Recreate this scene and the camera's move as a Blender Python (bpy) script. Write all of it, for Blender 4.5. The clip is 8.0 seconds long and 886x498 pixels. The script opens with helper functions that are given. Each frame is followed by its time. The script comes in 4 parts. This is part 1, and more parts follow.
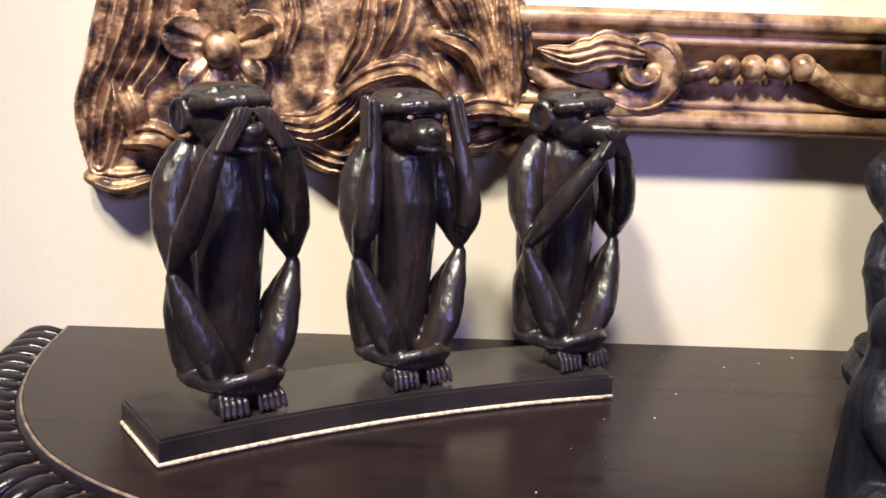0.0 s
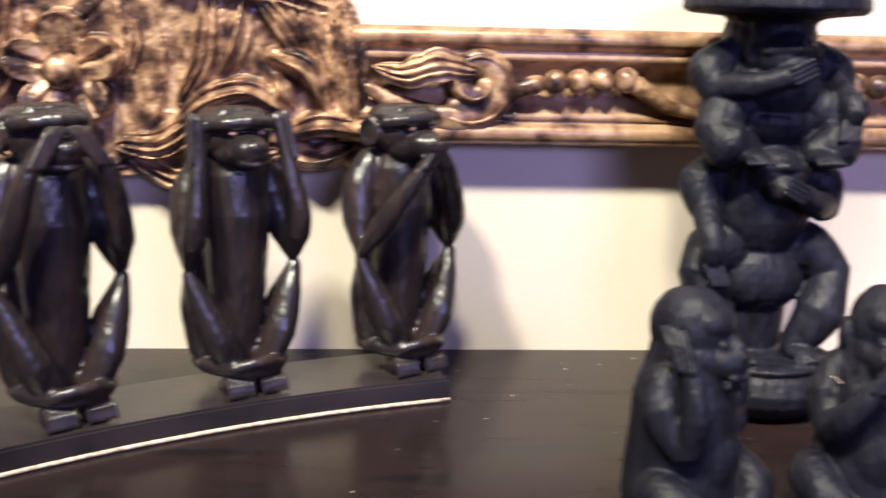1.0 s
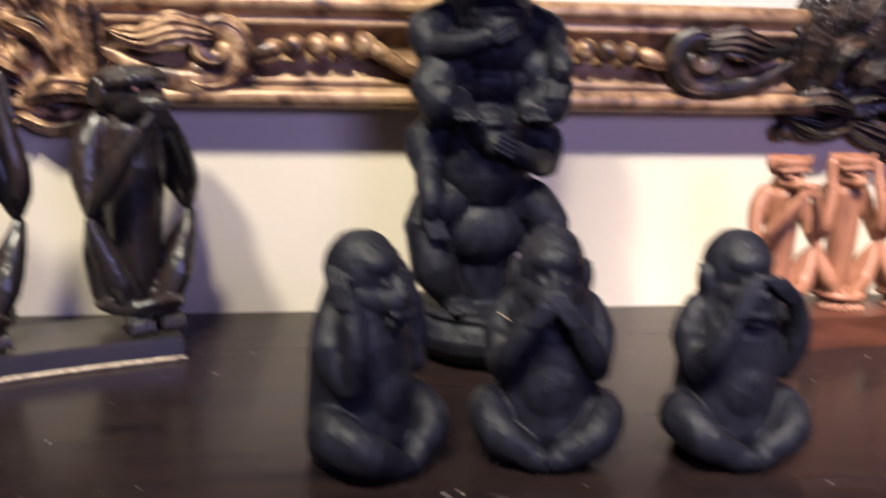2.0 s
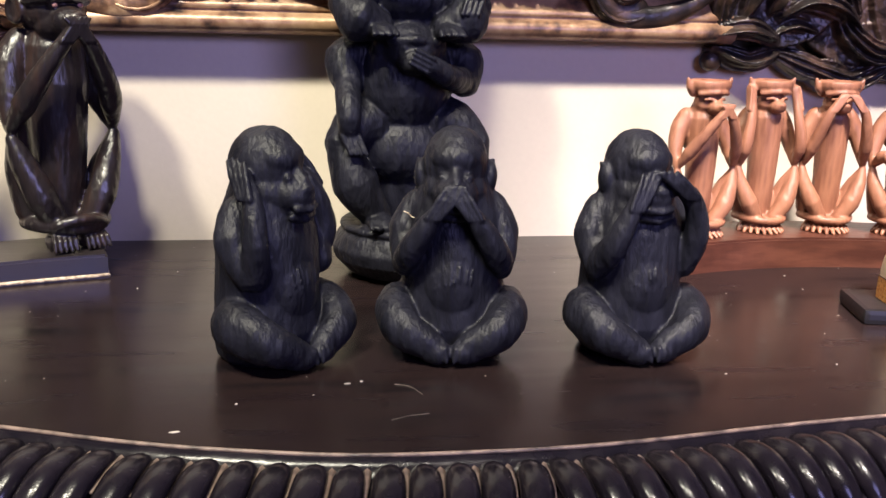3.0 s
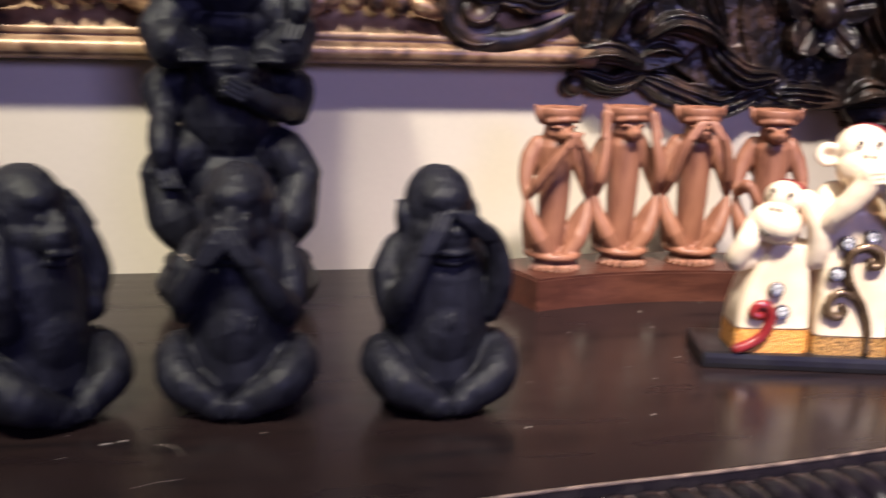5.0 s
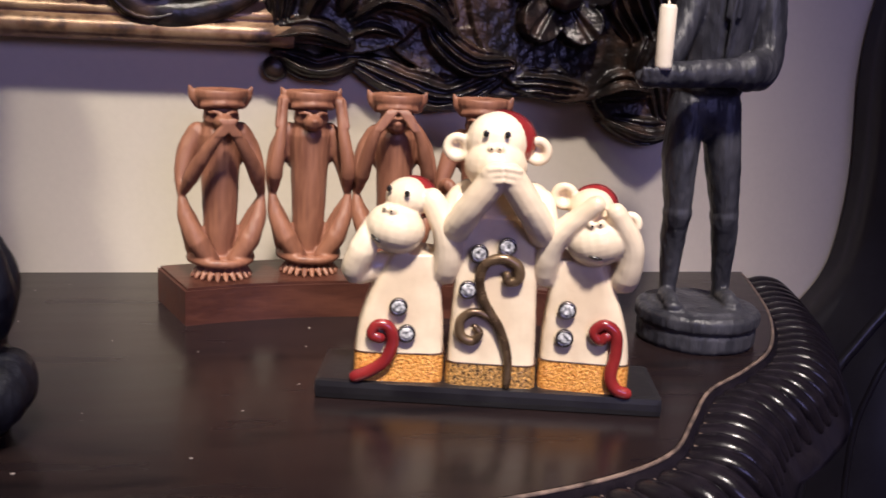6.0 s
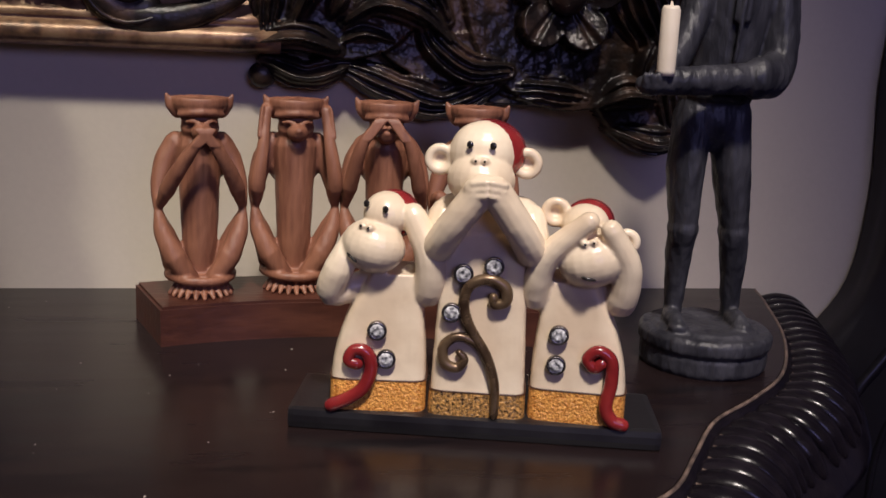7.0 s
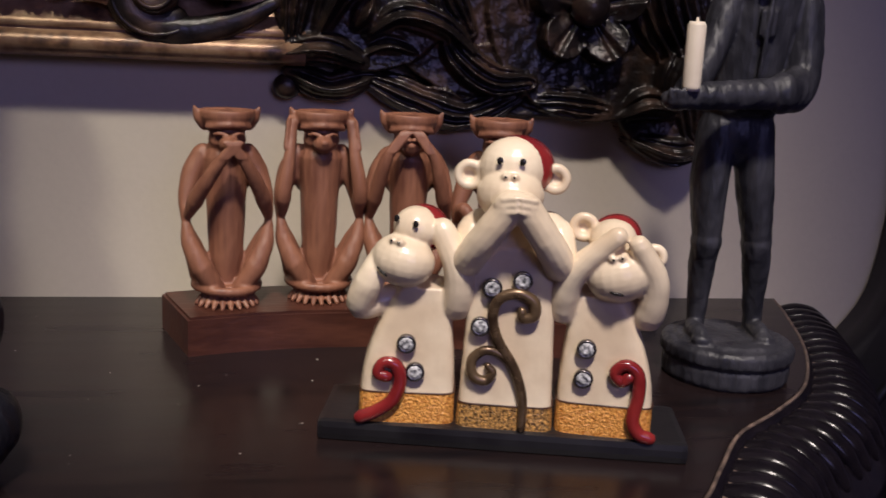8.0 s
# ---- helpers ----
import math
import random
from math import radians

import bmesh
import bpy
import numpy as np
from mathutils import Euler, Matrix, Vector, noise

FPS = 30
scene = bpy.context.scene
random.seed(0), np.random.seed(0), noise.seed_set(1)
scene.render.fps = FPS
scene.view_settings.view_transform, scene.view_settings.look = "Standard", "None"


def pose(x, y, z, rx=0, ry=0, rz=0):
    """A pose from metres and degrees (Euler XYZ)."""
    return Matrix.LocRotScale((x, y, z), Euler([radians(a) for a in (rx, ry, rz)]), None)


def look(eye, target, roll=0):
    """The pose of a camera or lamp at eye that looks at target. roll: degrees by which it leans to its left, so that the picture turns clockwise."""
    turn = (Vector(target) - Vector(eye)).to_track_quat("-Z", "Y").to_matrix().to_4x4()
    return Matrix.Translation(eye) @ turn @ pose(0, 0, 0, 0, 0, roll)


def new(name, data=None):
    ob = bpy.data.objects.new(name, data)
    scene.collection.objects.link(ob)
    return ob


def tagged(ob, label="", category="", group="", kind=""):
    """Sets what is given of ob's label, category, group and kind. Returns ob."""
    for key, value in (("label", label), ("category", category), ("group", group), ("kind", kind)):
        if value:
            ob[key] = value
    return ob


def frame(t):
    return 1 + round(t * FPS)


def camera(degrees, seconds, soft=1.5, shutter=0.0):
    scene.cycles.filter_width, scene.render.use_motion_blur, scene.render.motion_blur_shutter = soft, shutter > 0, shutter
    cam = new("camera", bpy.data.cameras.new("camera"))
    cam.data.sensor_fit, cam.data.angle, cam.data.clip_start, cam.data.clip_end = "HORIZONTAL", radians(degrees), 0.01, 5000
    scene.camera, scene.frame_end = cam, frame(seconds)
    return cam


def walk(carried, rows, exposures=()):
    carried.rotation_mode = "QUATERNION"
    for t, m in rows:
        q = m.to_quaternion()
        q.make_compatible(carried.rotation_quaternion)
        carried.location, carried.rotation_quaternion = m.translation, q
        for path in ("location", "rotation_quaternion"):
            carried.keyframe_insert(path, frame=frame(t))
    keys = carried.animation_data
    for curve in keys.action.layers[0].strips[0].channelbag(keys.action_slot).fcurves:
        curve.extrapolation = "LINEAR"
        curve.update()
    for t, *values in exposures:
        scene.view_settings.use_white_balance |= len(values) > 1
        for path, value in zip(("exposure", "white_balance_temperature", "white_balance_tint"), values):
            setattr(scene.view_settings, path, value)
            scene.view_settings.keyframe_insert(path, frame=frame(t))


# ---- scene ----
cam = camera(47.6, 8.0, shutter=0.6)
METRES, EYE, TILT, LEAN, TURN = 0.85, 1.108, -14.5, -2.0, 0.0
ROWS = [
    (0.0, 0.0, 0.0, 0.0, 0.0, 0.0, 0.0),
    (0.5, 0.0298, -0.0169, -0.0049, -0.54, 0.62, 0.42),
    (1.0, 0.1026, -0.034, -0.01, -3.06, 1.06, 1.45),
    (1.5, 0.1925, -0.0458, -0.0089, -4.89, 1.16, 1.99),
    (2.0, 0.2726, -0.0744, -0.0527, -8.0, 0.62, 2.49),
    (2.2, 0.3142, -0.0924, -0.0857, -8.58, -0.03, 2.76),
    (3.3, 0.3271, -0.0963, -0.1266, -9.24, -0.06, 2.60),
    (3.5, 0.323, -0.0953, -0.1266, -9.41, 0.03, 2.56),
    (4.0, 0.3149, -0.0985, -0.1139, -9.44, 0.62, 2.66),
    (4.2, 0.3119, -0.101, -0.1129, -9.41, 0.68, 2.74),
    (5.3, 0.5713, -0.0312, -0.1046, -11.10, 0.50, 3.23),
    (5.5, 0.6366, -0.0065, -0.1055, -11.96, 0.13, 3.16),
    (5.7, 0.7334, 0.0011, -0.1145, -11.33, 0.90, 2.47),
    (6.0, 0.7946, 0.0151, -0.1191, -11.25, 0.77, 1.93),
    (6.5, 0.8244, 0.0405, -0.1253, -9.98, 0.7, 2.04),
    (7.0, 0.8304, 0.0593, -0.1115, -9.99, 1.25, 1.77),
    (7.5, 0.8292, 0.0609, -0.1082, -10.18, 1.28, 1.74),
    (8.0, 0.8155, 0.0545, -0.1031, -9.56, 1.37, 1.58),
]
EXPOSURES = [(t, stops, 4950 if t < 1.2 else 5050, 9) for t, stops in ((0.0, 0.85), (0.5, 1.0), (1.0, 0.95), (1.5, -0.1), (1.8, -0.05), (2.0, 0.55), (2.2, 0.85), (3.5, 0.52), (4.2, 0.25), (5.5, 0.08), (5.7, -0.08), (6.0, -0.45), (6.5, -1.08), (8.0, -1.25))]
walk(cam, [(t, pose(0, 0, EYE, TILT, LEAN, TURN) @ pose(METRES * x, METRES * y, METRES * z, 90 + pitch, roll, yaw)) for t, x, y, z, yaw, pitch, roll in ROWS], EXPOSURES)

# ---- light ----
world = bpy.data.worlds.new("room_dusk")
scene.world = world
world.use_nodes = True
world.node_tree.nodes["Background"].inputs[0].default_value = (0.55, 0.5, 0.75, 1)
world.node_tree.nodes["Background"].inputs[1].default_value = 0.05


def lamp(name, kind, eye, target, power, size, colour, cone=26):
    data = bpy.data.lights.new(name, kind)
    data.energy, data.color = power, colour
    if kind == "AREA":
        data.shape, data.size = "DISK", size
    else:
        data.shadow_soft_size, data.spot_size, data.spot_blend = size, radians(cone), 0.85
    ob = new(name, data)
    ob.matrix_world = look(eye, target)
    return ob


lamp("overhead_spot", "SPOT", (-1.2, -1.32, 4.2), (0.03, 0.85, 0.95), 730, 0.18, (1.0, 0.79, 0.48), 25)
lamp("overhead_spot", "SPOT", (-0.2, -1.42, 4.2), (0.15, 0.85, 0.95), 520, 0.22, (1.0, 0.79, 0.48), 22)
# Unseen narrow spot, added only to brighten the ceramic figurines.
lamp("overhead_spot", "SPOT", (0.75, -1.52, 4.2), (0.84, 0.60, 0.86), 2150, 0.22, (1.0, 0.75, 0.52), 12)
# Unseen violet fill added behind the camera to lift the shadows; no window.
lamp("added_violet_fill", "AREA", (1.3, -2.94, 1.9), (1.0, 0.8, 1.2), 44, 1.5, (0.69, 0.54, 1.0))


# ---- materials ----
def material(name, colours, rough=0.5, metal=0.0, scale=40.0, bump=0.15, bump_scale=120.0, stretch=(1, 1, 1), coat=0.0, spec=0.5, rough_var=0.12, per_object=0.0):
    """Two-scale noise colour, roughness variation and bump."""
    m = bpy.data.materials.new(name)
    m.use_nodes = True
    nt = m.node_tree
    b = nt.nodes["Principled BSDF"]
    tc = nt.nodes.new("ShaderNodeTexCoord")
    mp = nt.nodes.new("ShaderNodeMapping")
    mp.inputs["Scale"].default_value = stretch
    nt.links.new(tc.outputs["Object"], mp.inputs["Vector"])
    n1 = nt.nodes.new("ShaderNodeTexNoise")
    n1.inputs["Scale"].default_value, n1.inputs["Detail"].default_value = scale, 6
    n2 = nt.nodes.new("ShaderNodeTexNoise")
    n2.inputs["Scale"].default_value, n2.inputs["Detail"].default_value = bump_scale, 5
    for n in (n1, n2):
        nt.links.new(mp.outputs["Vector"], n.inputs["Vector"])
    ramp = nt.nodes.new("ShaderNodeValToRGB")
    els = ramp.color_ramp.elements
    spots = [0.34, 0.66] if len(colours) == 2 else [0.3 + 0.4 * i / (len(colours) - 1) for i in range(len(colours))]
    while len(els) < len(colours):
        els.new(0.5)
    for e, s, c in zip(els, spots, colours):
        e.position, e.color = s, (*c, 1)
    mix = nt.nodes.new("ShaderNodeMath")
    mix.operation = "MULTIPLY_ADD"
    mix.inputs[1].default_value = 0.25
    nt.links.new(n2.outputs["Fac"], mix.inputs[0])
    sub = nt.nodes.new("ShaderNodeMath")
    sub.operation = "MULTIPLY_ADD"
    sub.inputs[1].default_value, sub.inputs[2].default_value = 1.0, -0.125
    nt.links.new(n1.outputs["Fac"], sub.inputs[0])
    nt.links.new(sub.outputs[0], mix.inputs[2])
    nt.links.new(mix.outputs[0], ramp.inputs["Fac"])
    colour_out = ramp.outputs["Color"]
    if per_object:
        info = nt.nodes.new("ShaderNodeObjectInfo")
        hsv = nt.nodes.new("ShaderNodeHueSaturation")
        mm = nt.nodes.new("ShaderNodeMath")
        mm.operation = "MULTIPLY_ADD"
        mm.inputs[1].default_value, mm.inputs[2].default_value = per_object, 1 - per_object / 2
        nt.links.new(info.outputs["Random"], mm.inputs[0])
        nt.links.new(mm.outputs[0], hsv.inputs["Value"])
        nt.links.new(colour_out, hsv.inputs["Color"])
        colour_out = hsv.outputs["Color"]
    nt.links.new(colour_out, b.inputs["Base Color"])
    rr = nt.nodes.new("ShaderNodeMath")
    rr.operation = "MULTIPLY_ADD"
    rr.inputs[1].default_value, rr.inputs[2].default_value = 2 * rough_var, rough - rough_var
    nt.links.new(n1.outputs["Fac"], rr.inputs[0])
    nt.links.new(rr.outputs[0], b.inputs["Roughness"])
    b.inputs["Metallic"].default_value = metal
    b.inputs["Coat Weight"].default_value = coat
    b.inputs["Coat Roughness"].default_value = 0.15
    b.inputs["Specular IOR Level"].default_value = spec
    if bump:
        bp = nt.nodes.new("ShaderNodeBump")
        bp.inputs["Strength"].default_value, bp.inputs["Distance"].default_value = bump, 0.002
        nt.links.new(n2.outputs["Fac"], bp.inputs["Height"])
        nt.links.new(bp.outputs["Normal"], b.inputs["Normal"])
    return m


# Grey for the unseen walls, picked to weaken bounced light.
DIM_WALL = material("bounce_dimming_grey", [(0.30, 0.27, 0.25), (0.36, 0.33, 0.30)], 0.8, scale=3, bump=0.08, bump_scale=180)
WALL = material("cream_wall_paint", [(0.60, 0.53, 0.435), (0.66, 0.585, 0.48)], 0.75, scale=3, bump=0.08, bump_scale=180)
PANEL = material("cream_panel_paint", [(0.62, 0.57, 0.50), (0.67, 0.62, 0.55)], 0.6, scale=4, bump=0.04, bump_scale=120)
FLOOR = material("brown_floor_boards", [(0.10, 0.06, 0.04), (0.16, 0.10, 0.06)], 0.4, scale=5, stretch=(1, 8, 1))
CEILING = material("white_ceiling_paint", [(0.72, 0.70, 0.66), (0.78, 0.76, 0.72)], 0.8, scale=4)
TABLE = material("dark_mahogany", [(0.008, 0.006, 0.007), (0.016, 0.010, 0.010), (0.011, 0.007, 0.008)], 0.24, scale=9, bump=0.012, bump_scale=260, stretch=(1, 6, 1), spec=0.26)
RIM = material("worn_dark_carving", [(0.006, 0.005, 0.008), (0.009, 0.007, 0.010), (0.014, 0.011, 0.014)], 0.22, scale=55, bump=0.15, bump_scale=150, spec=0.28, per_object=0.4)
INLAY = material("pale_pink_inlay", [(0.35, 0.17, 0.13), (0.55, 0.32, 0.24)], 0.4, scale=300, bump=0.0)
LIP = material("worn_highlight_line", [(0.06, 0.044, 0.038), (0.25, 0.18, 0.14)], 0.45, scale=90, bump=0.2)
EBONY = material("polished_ebony", [(0.010, 0.008, 0.010), (0.016, 0.012, 0.013), (0.028, 0.016, 0.013)], 0.33, scale=45, bump=0.30, bump_scale=210, stretch=(1.6, 1.6, 0.35), coat=0.12)
EBONYBASE = material("satin_ebony", [(0.014, 0.012, 0.014), (0.026, 0.020, 0.021)], 0.32, scale=18, bump=0.06, bump_scale=90, stretch=(0.5, 2, 2), coat=0.2)
SOOT = material("matt_black_wood", [(0.006, 0.006, 0.010), (0.012, 0.012, 0.020)], 0.48, scale=60, bump=0.8, bump_scale=160, stretch=(1.5, 1.5, 0.5), spec=0.25)
RAWEDGE = material("pale_scraped_edge", [(0.30, 0.22, 0.15), (0.75, 0.62, 0.46)], 0.7, scale=300, bump=0.5, bump_scale=400)
TEAK = material("carved_red_brown_wood", [(0.15, 0.060, 0.036), (0.28, 0.125, 0.070), (0.21, 0.088, 0.050)], 0.5, scale=45, bump=0.35, bump_scale=170, stretch=(1.4, 1.4, 0.25))
TEAKBASE = material("dark_red_brown_base", [(0.045, 0.015, 0.010), (0.085, 0.029, 0.017)], 0.42, scale=30, bump=0.2, stretch=(0.4, 2, 2))
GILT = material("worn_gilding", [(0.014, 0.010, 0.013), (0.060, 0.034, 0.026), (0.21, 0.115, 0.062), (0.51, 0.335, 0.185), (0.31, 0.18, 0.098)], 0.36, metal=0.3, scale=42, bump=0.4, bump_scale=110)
RAIL = material("gilded_rail", [(0.03, 0.02, 0.02), (0.24, 0.135, 0.072), (0.40, 0.26, 0.145), (0.30, 0.18, 0.095)], 0.36, metal=0.3, scale=34, bump=0.25, bump_scale=120)
# Darker copy of the worn gilding, with the right side's shade in its colour.
GILTSHADED = material("shaded_worn_gilding", [(0.008, 0.007, 0.008), (0.020, 0.014, 0.012), (0.075, 0.044, 0.030)], 0.34, metal=0.2, scale=38, bump=0.4, bump_scale=110)
CREAM = material("cream_ceramic_glaze", [(0.66, 0.53, 0.37), (0.85, 0.73, 0.54)], 0.34, scale=22, bump=0.10, bump_scale=60, coat=0.18, rough_var=0.06)
BROWNLINE = material("brown_glaze_line", [(0.05, 0.025, 0.015), (0.10, 0.05, 0.03)], 0.4)
YELLOW = material("hammered_yellow_gold_glaze", [(0.52, 0.19, 0.025), (0.90, 0.46, 0.09)], 0.3, metal=0.0, scale=520, bump=1.0, bump_scale=700, coat=0.4)
DARKGOLD = material("hammered_dark_gold_glaze", [(0.05, 0.025, 0.012), (0.70, 0.38, 0.09)], 0.3, metal=0.0, scale=560, bump=1.0, bump_scale=700, coat=0.4)
RED = material("dark_red_glaze", [(0.16, 0.012, 0.014), (0.26, 0.025, 0.022)], 0.22, scale=40, bump=0.05, coat=0.6)
BRONZE = material("antique_bronze_glaze", [(0.06, 0.036, 0.022), (0.22, 0.15, 0.085)], 0.28, metal=0.55, scale=70, bump=0.1)
INK = material("black_glaze", [(0.012, 0.010, 0.010), (0.02, 0.017, 0.016)], 0.2)
SILVER = material("dark_silver_setting", [(0.10, 0.09, 0.09), (0.22, 0.20, 0.20)], 0.25, metal=0.9)
# Black and white mottling paints facet reflections into the stone's colour.
GEM = material("painted_facet_stone", [(0.06, 0.06, 0.07), (0.95, 0.95, 0.97)], 0.10, metal=0.15, scale=420, bump=0.0, rough_var=0.02)
PLINTH = material("black_plinth_paint", [(0.007, 0.006, 0.008), (0.014, 0.013, 0.015)], 0.38, scale=30, bump=0.1)
SLATE = material("grey_blue_carved_wood", [(0.018, 0.018, 0.024), (0.052, 0.051, 0.062)], 0.46, scale=55, bump=0.7, bump_scale=150, stretch=(1.4, 1.4, 0.4))
WAX = material("ivory_candle_wax", [(0.80, 0.70, 0.54), (0.86, 0.77, 0.62)], 0.45, scale=30, bump=0.05)
DARKSLAB = material("plain_black", [(0.016, 0.014, 0.016), (0.028, 0.025, 0.028)], 0.35, scale=8, bump=0.05)
DUST = material("pale_dust", [(0.32, 0.28, 0.24), (0.55, 0.49, 0.42)], 0.8, scale=200)


# ---- mesh helpers ----
def part(name, bm, mat, parent=None, label="", smooth=True, at=None):
    me = bpy.data.meshes.new(name)
    bmesh.ops.recalc_face_normals(bm, faces=bm.faces)
    bm.to_mesh(me)
    bm.free()
    for m in mat if isinstance(mat, (list, tuple)) else [mat]:
        me.materials.append(m)
    for p in me.polygons:
        p.use_smooth = smooth and p.material_index != 7
    ob = new(name, me)
    if at is not None:
        ob.matrix_world = at
    if parent:
        ob.parent = parent
    if label:
        ob["label"] = label
    return ob


def empty(name, at=None):
    ob = new(name)
    if at is not None:
        ob.matrix_world = at
    return ob


def paint(bm, before, index):
    if index:
        for f in bm.faces:
            if f not in before:
                f.material_index = index


def ball(bm, c, r, rot=(0, 0, 0), mat=0, seg=22, rings=14):
    n = set(bm.faces) if mat else ()
    r = r if isinstance(r, (tuple, list)) else (r, r, r)
    m = Matrix.LocRotScale(c, Euler([radians(a) for a in rot]), r)
    bmesh.ops.create_uvsphere(bm, u_segments=seg, v_segments=rings, radius=1, matrix=m)
    paint(bm, n, mat)


def tube(bm, pts, radii, n=10, mat=0, flat=1.0, up=(0, 1, 0)):
    """A round-ended swept tube; flat squashes it along the second side direction."""
    start = set(bm.faces) if mat else ()
    pts = [Vector(p) for p in pts]
    if not isinstance(radii, (list, tuple)):
        radii = [radii] * len(pts)
    path, rad = [], []
    t0, t1 = (pts[1] - pts[0]).normalized(), (pts[-1] - pts[-2]).normalized()
    for a in (0.02, 0.45, 0.8):
        path.append(pts[0] - t0 * radii[0] * math.cos(math.asin(min(1, a))))
        rad.append(radii[0] * a)
    path += pts
    rad += list(radii)
    for a in (0.8, 0.45, 0.02):
        path.append(pts[-1] + t1 * radii[-1] * math.cos(math.asin(a)))
        rad.append(radii[-1] * a)
    loops = []
    side = None
    for i, p in enumerate(path):
        d = (path[min(i + 1, len(path) - 1)] - path[max(i - 1, 0)]).normalized()
        u = Vector(up) if side is None else side
        u = u - d * u.dot(d)
        if u.length < 1e-4:
            u = d.orthogonal()
        u.normalize()
        side = u
        v = d.cross(u)
        loops.append([bm.verts.new(p + rad[i] * (math.cos(2 * math.pi * k / n) * v + flat * math.sin(2 * math.pi * k / n) * u)) for k in range(n)])
    for a, b in zip(loops, loops[1:]):
        for k in range(n):
            bm.faces.new((a[k], a[(k + 1) % n], b[(k + 1) % n], b[k]))
    bm.faces.new(loops[0][::-1])
    bm.faces.new(loops[-1])
    paint(bm, start, mat)


def smooth_path(pts, steps=5):
    """Catmull-Rom through the points."""
    p = [Vector(q) for q in pts]
    p = [2 * p[0] - p[1]] + p + [2 * p[-1] - p[-2]]
    out = []
    for i in range(1, len(p) - 2):
        for s in range(steps):
            t = s / steps
            out.append(0.5 * (2 * p[i] + (p[i + 1] - p[i - 1]) * t + (2 * p[i - 1] - 5 * p[i] + 4 * p[i + 1] - p[i + 2]) * t * t + (3 * p[i] - p[i - 1] - 3 * p[i + 1] + p[i + 2]) * t ** 3))
    out.append(p[-2])
    return out


def taper(n, *values):
    return [float(np.interp(i / (n - 1), np.linspace(0, 1, len(values)), values)) for i in range(n)]


def lathe(bm, profile, n=40, c=(0, 0, 0), mat=0, squash=1.0):
    start = set(bm.faces) if mat else ()
    loops = []
    for r, z in profile:
        loops.append([bm.verts.new((c[0] + r * math.cos(2 * math.pi * k / n), c[1] + squash * r * math.sin(2 * math.pi * k / n), c[2] + z)) for k in range(n)])
    for a, b in zip(loops, loops[1:]):
        for k in range(n):
            bm.faces.new((a[k], a[(k + 1) % n], b[(k + 1) % n], b[k]))
    bm.faces.new(loops[0][::-1])
    bm.faces.new(loops[-1])
    paint(bm, start, mat)


def box(bm, lo, hi, bevel=0.0, mat=0):
    start = set(bm.faces) if mat else ()
    c = [(a + b) / 2 for a, b in zip(lo, hi)]
    s = [b - a for a, b in zip(lo, hi)]
    made = bmesh.ops.create_cube(bm, size=1, matrix=Matrix.LocRotScale(c, None, s))
    if bevel:
        edges = list({e for v in made["verts"] for e in v.link_edges})
        bmesh.ops.bevel(bm, geom=edges, offset=bevel, segments=2, affect="EDGES", profile=0.7)
    paint(bm, start, mat)


def slab(bm, outline, z0, z1, bevel=0.0, mat=0):
    """A flat polygon raised from z0 to z1."""
    start = set(bm.faces) if mat else ()
    f = bm.faces.new([bm.verts.new((x, y, z0)) for x, y in outline])
    ext = bmesh.ops.extrude_face_region(bm, geom=[f])
    top = [v for v in ext["geom"] if isinstance(v, bmesh.types.BMVert)]
    bmesh.ops.translate(bm, verts=top, vec=(0, 0, z1 - z0))
    if bevel:
        edges = [e for e in ext["geom"] if isinstance(e, bmesh.types.BMEdge)]
        bmesh.ops.bevel(bm, geom=edges, offset=bevel, segments=2, affect="EDGES")
    paint(bm, start, mat)


def melted(bm, voxel, rounds):
    """Melts overlapping lumps into one skin; returns it as a new bmesh."""
    rough = bpy.data.meshes.new("lumps")
    bm.to_mesh(rough)
    bm.free()
    tmp = new("lumps", rough)
    re = tmp.modifiers.new("fuse", "REMESH")
    re.mode, re.voxel_size, re.use_smooth_shade = "VOXEL", voxel, True
    sm = tmp.modifiers.new("ease", "SMOOTH")
    sm.factor, sm.iterations = 0.5, rounds
    bpy.context.view_layer.update()
    me = bpy.data.meshes.new_from_object(tmp.evaluated_get(bpy.context.evaluated_depsgraph_get()))
    bpy.data.objects.remove(tmp)
    bpy.data.meshes.remove(rough)
    skin = bmesh.new()
    skin.from_mesh(me)
    bpy.data.meshes.remove(me)
    return skin


def poured(bm, into):
    """Moves the faces of bm into another bmesh."""
    me = bpy.data.meshes.new("piece")
    bm.to_mesh(me)
    bm.free()
    into.from_mesh(me)
    bpy.data.meshes.remove(me)


def sculpt(name, bm, mats, at, voxel, rounds=3, marks=(0.0, 1.0, 1.0), fine=None, inlay=None):
    """One carved skin with uneven tool marks, crisp fine relief melted onto it, and inlays of other materials set on it."""
    skin = melted(bm, voxel, rounds)
    amp, scale, tall = marks
    if amp:
        skin.normal_update()
        moved = []
        for v in skin.verts:
            q = v.co * scale
            w = noise.noise((q.x, q.y, q.z / tall)) + 0.5 * abs(noise.noise((2.3 * q.x + 7, 2.3 * q.y, 2.3 * q.z / tall))) + 0.4 * noise.noise((q.x / 4, q.y / 4, q.z / 4))
            moved.append(v.co + v.normal * amp * w)
        for v, p in zip(skin.verts, moved):
            v.co = p
    if fine:
        poured(fine, skin)
        skin = melted(skin, 0.0009, 1)
    if inlay:
        poured(inlay, skin)
    return part(name, skin, mats, at=at)


# ---- room ----
ROOM = (-3.0, 3.5, -3.0, 0.868, 4.4)


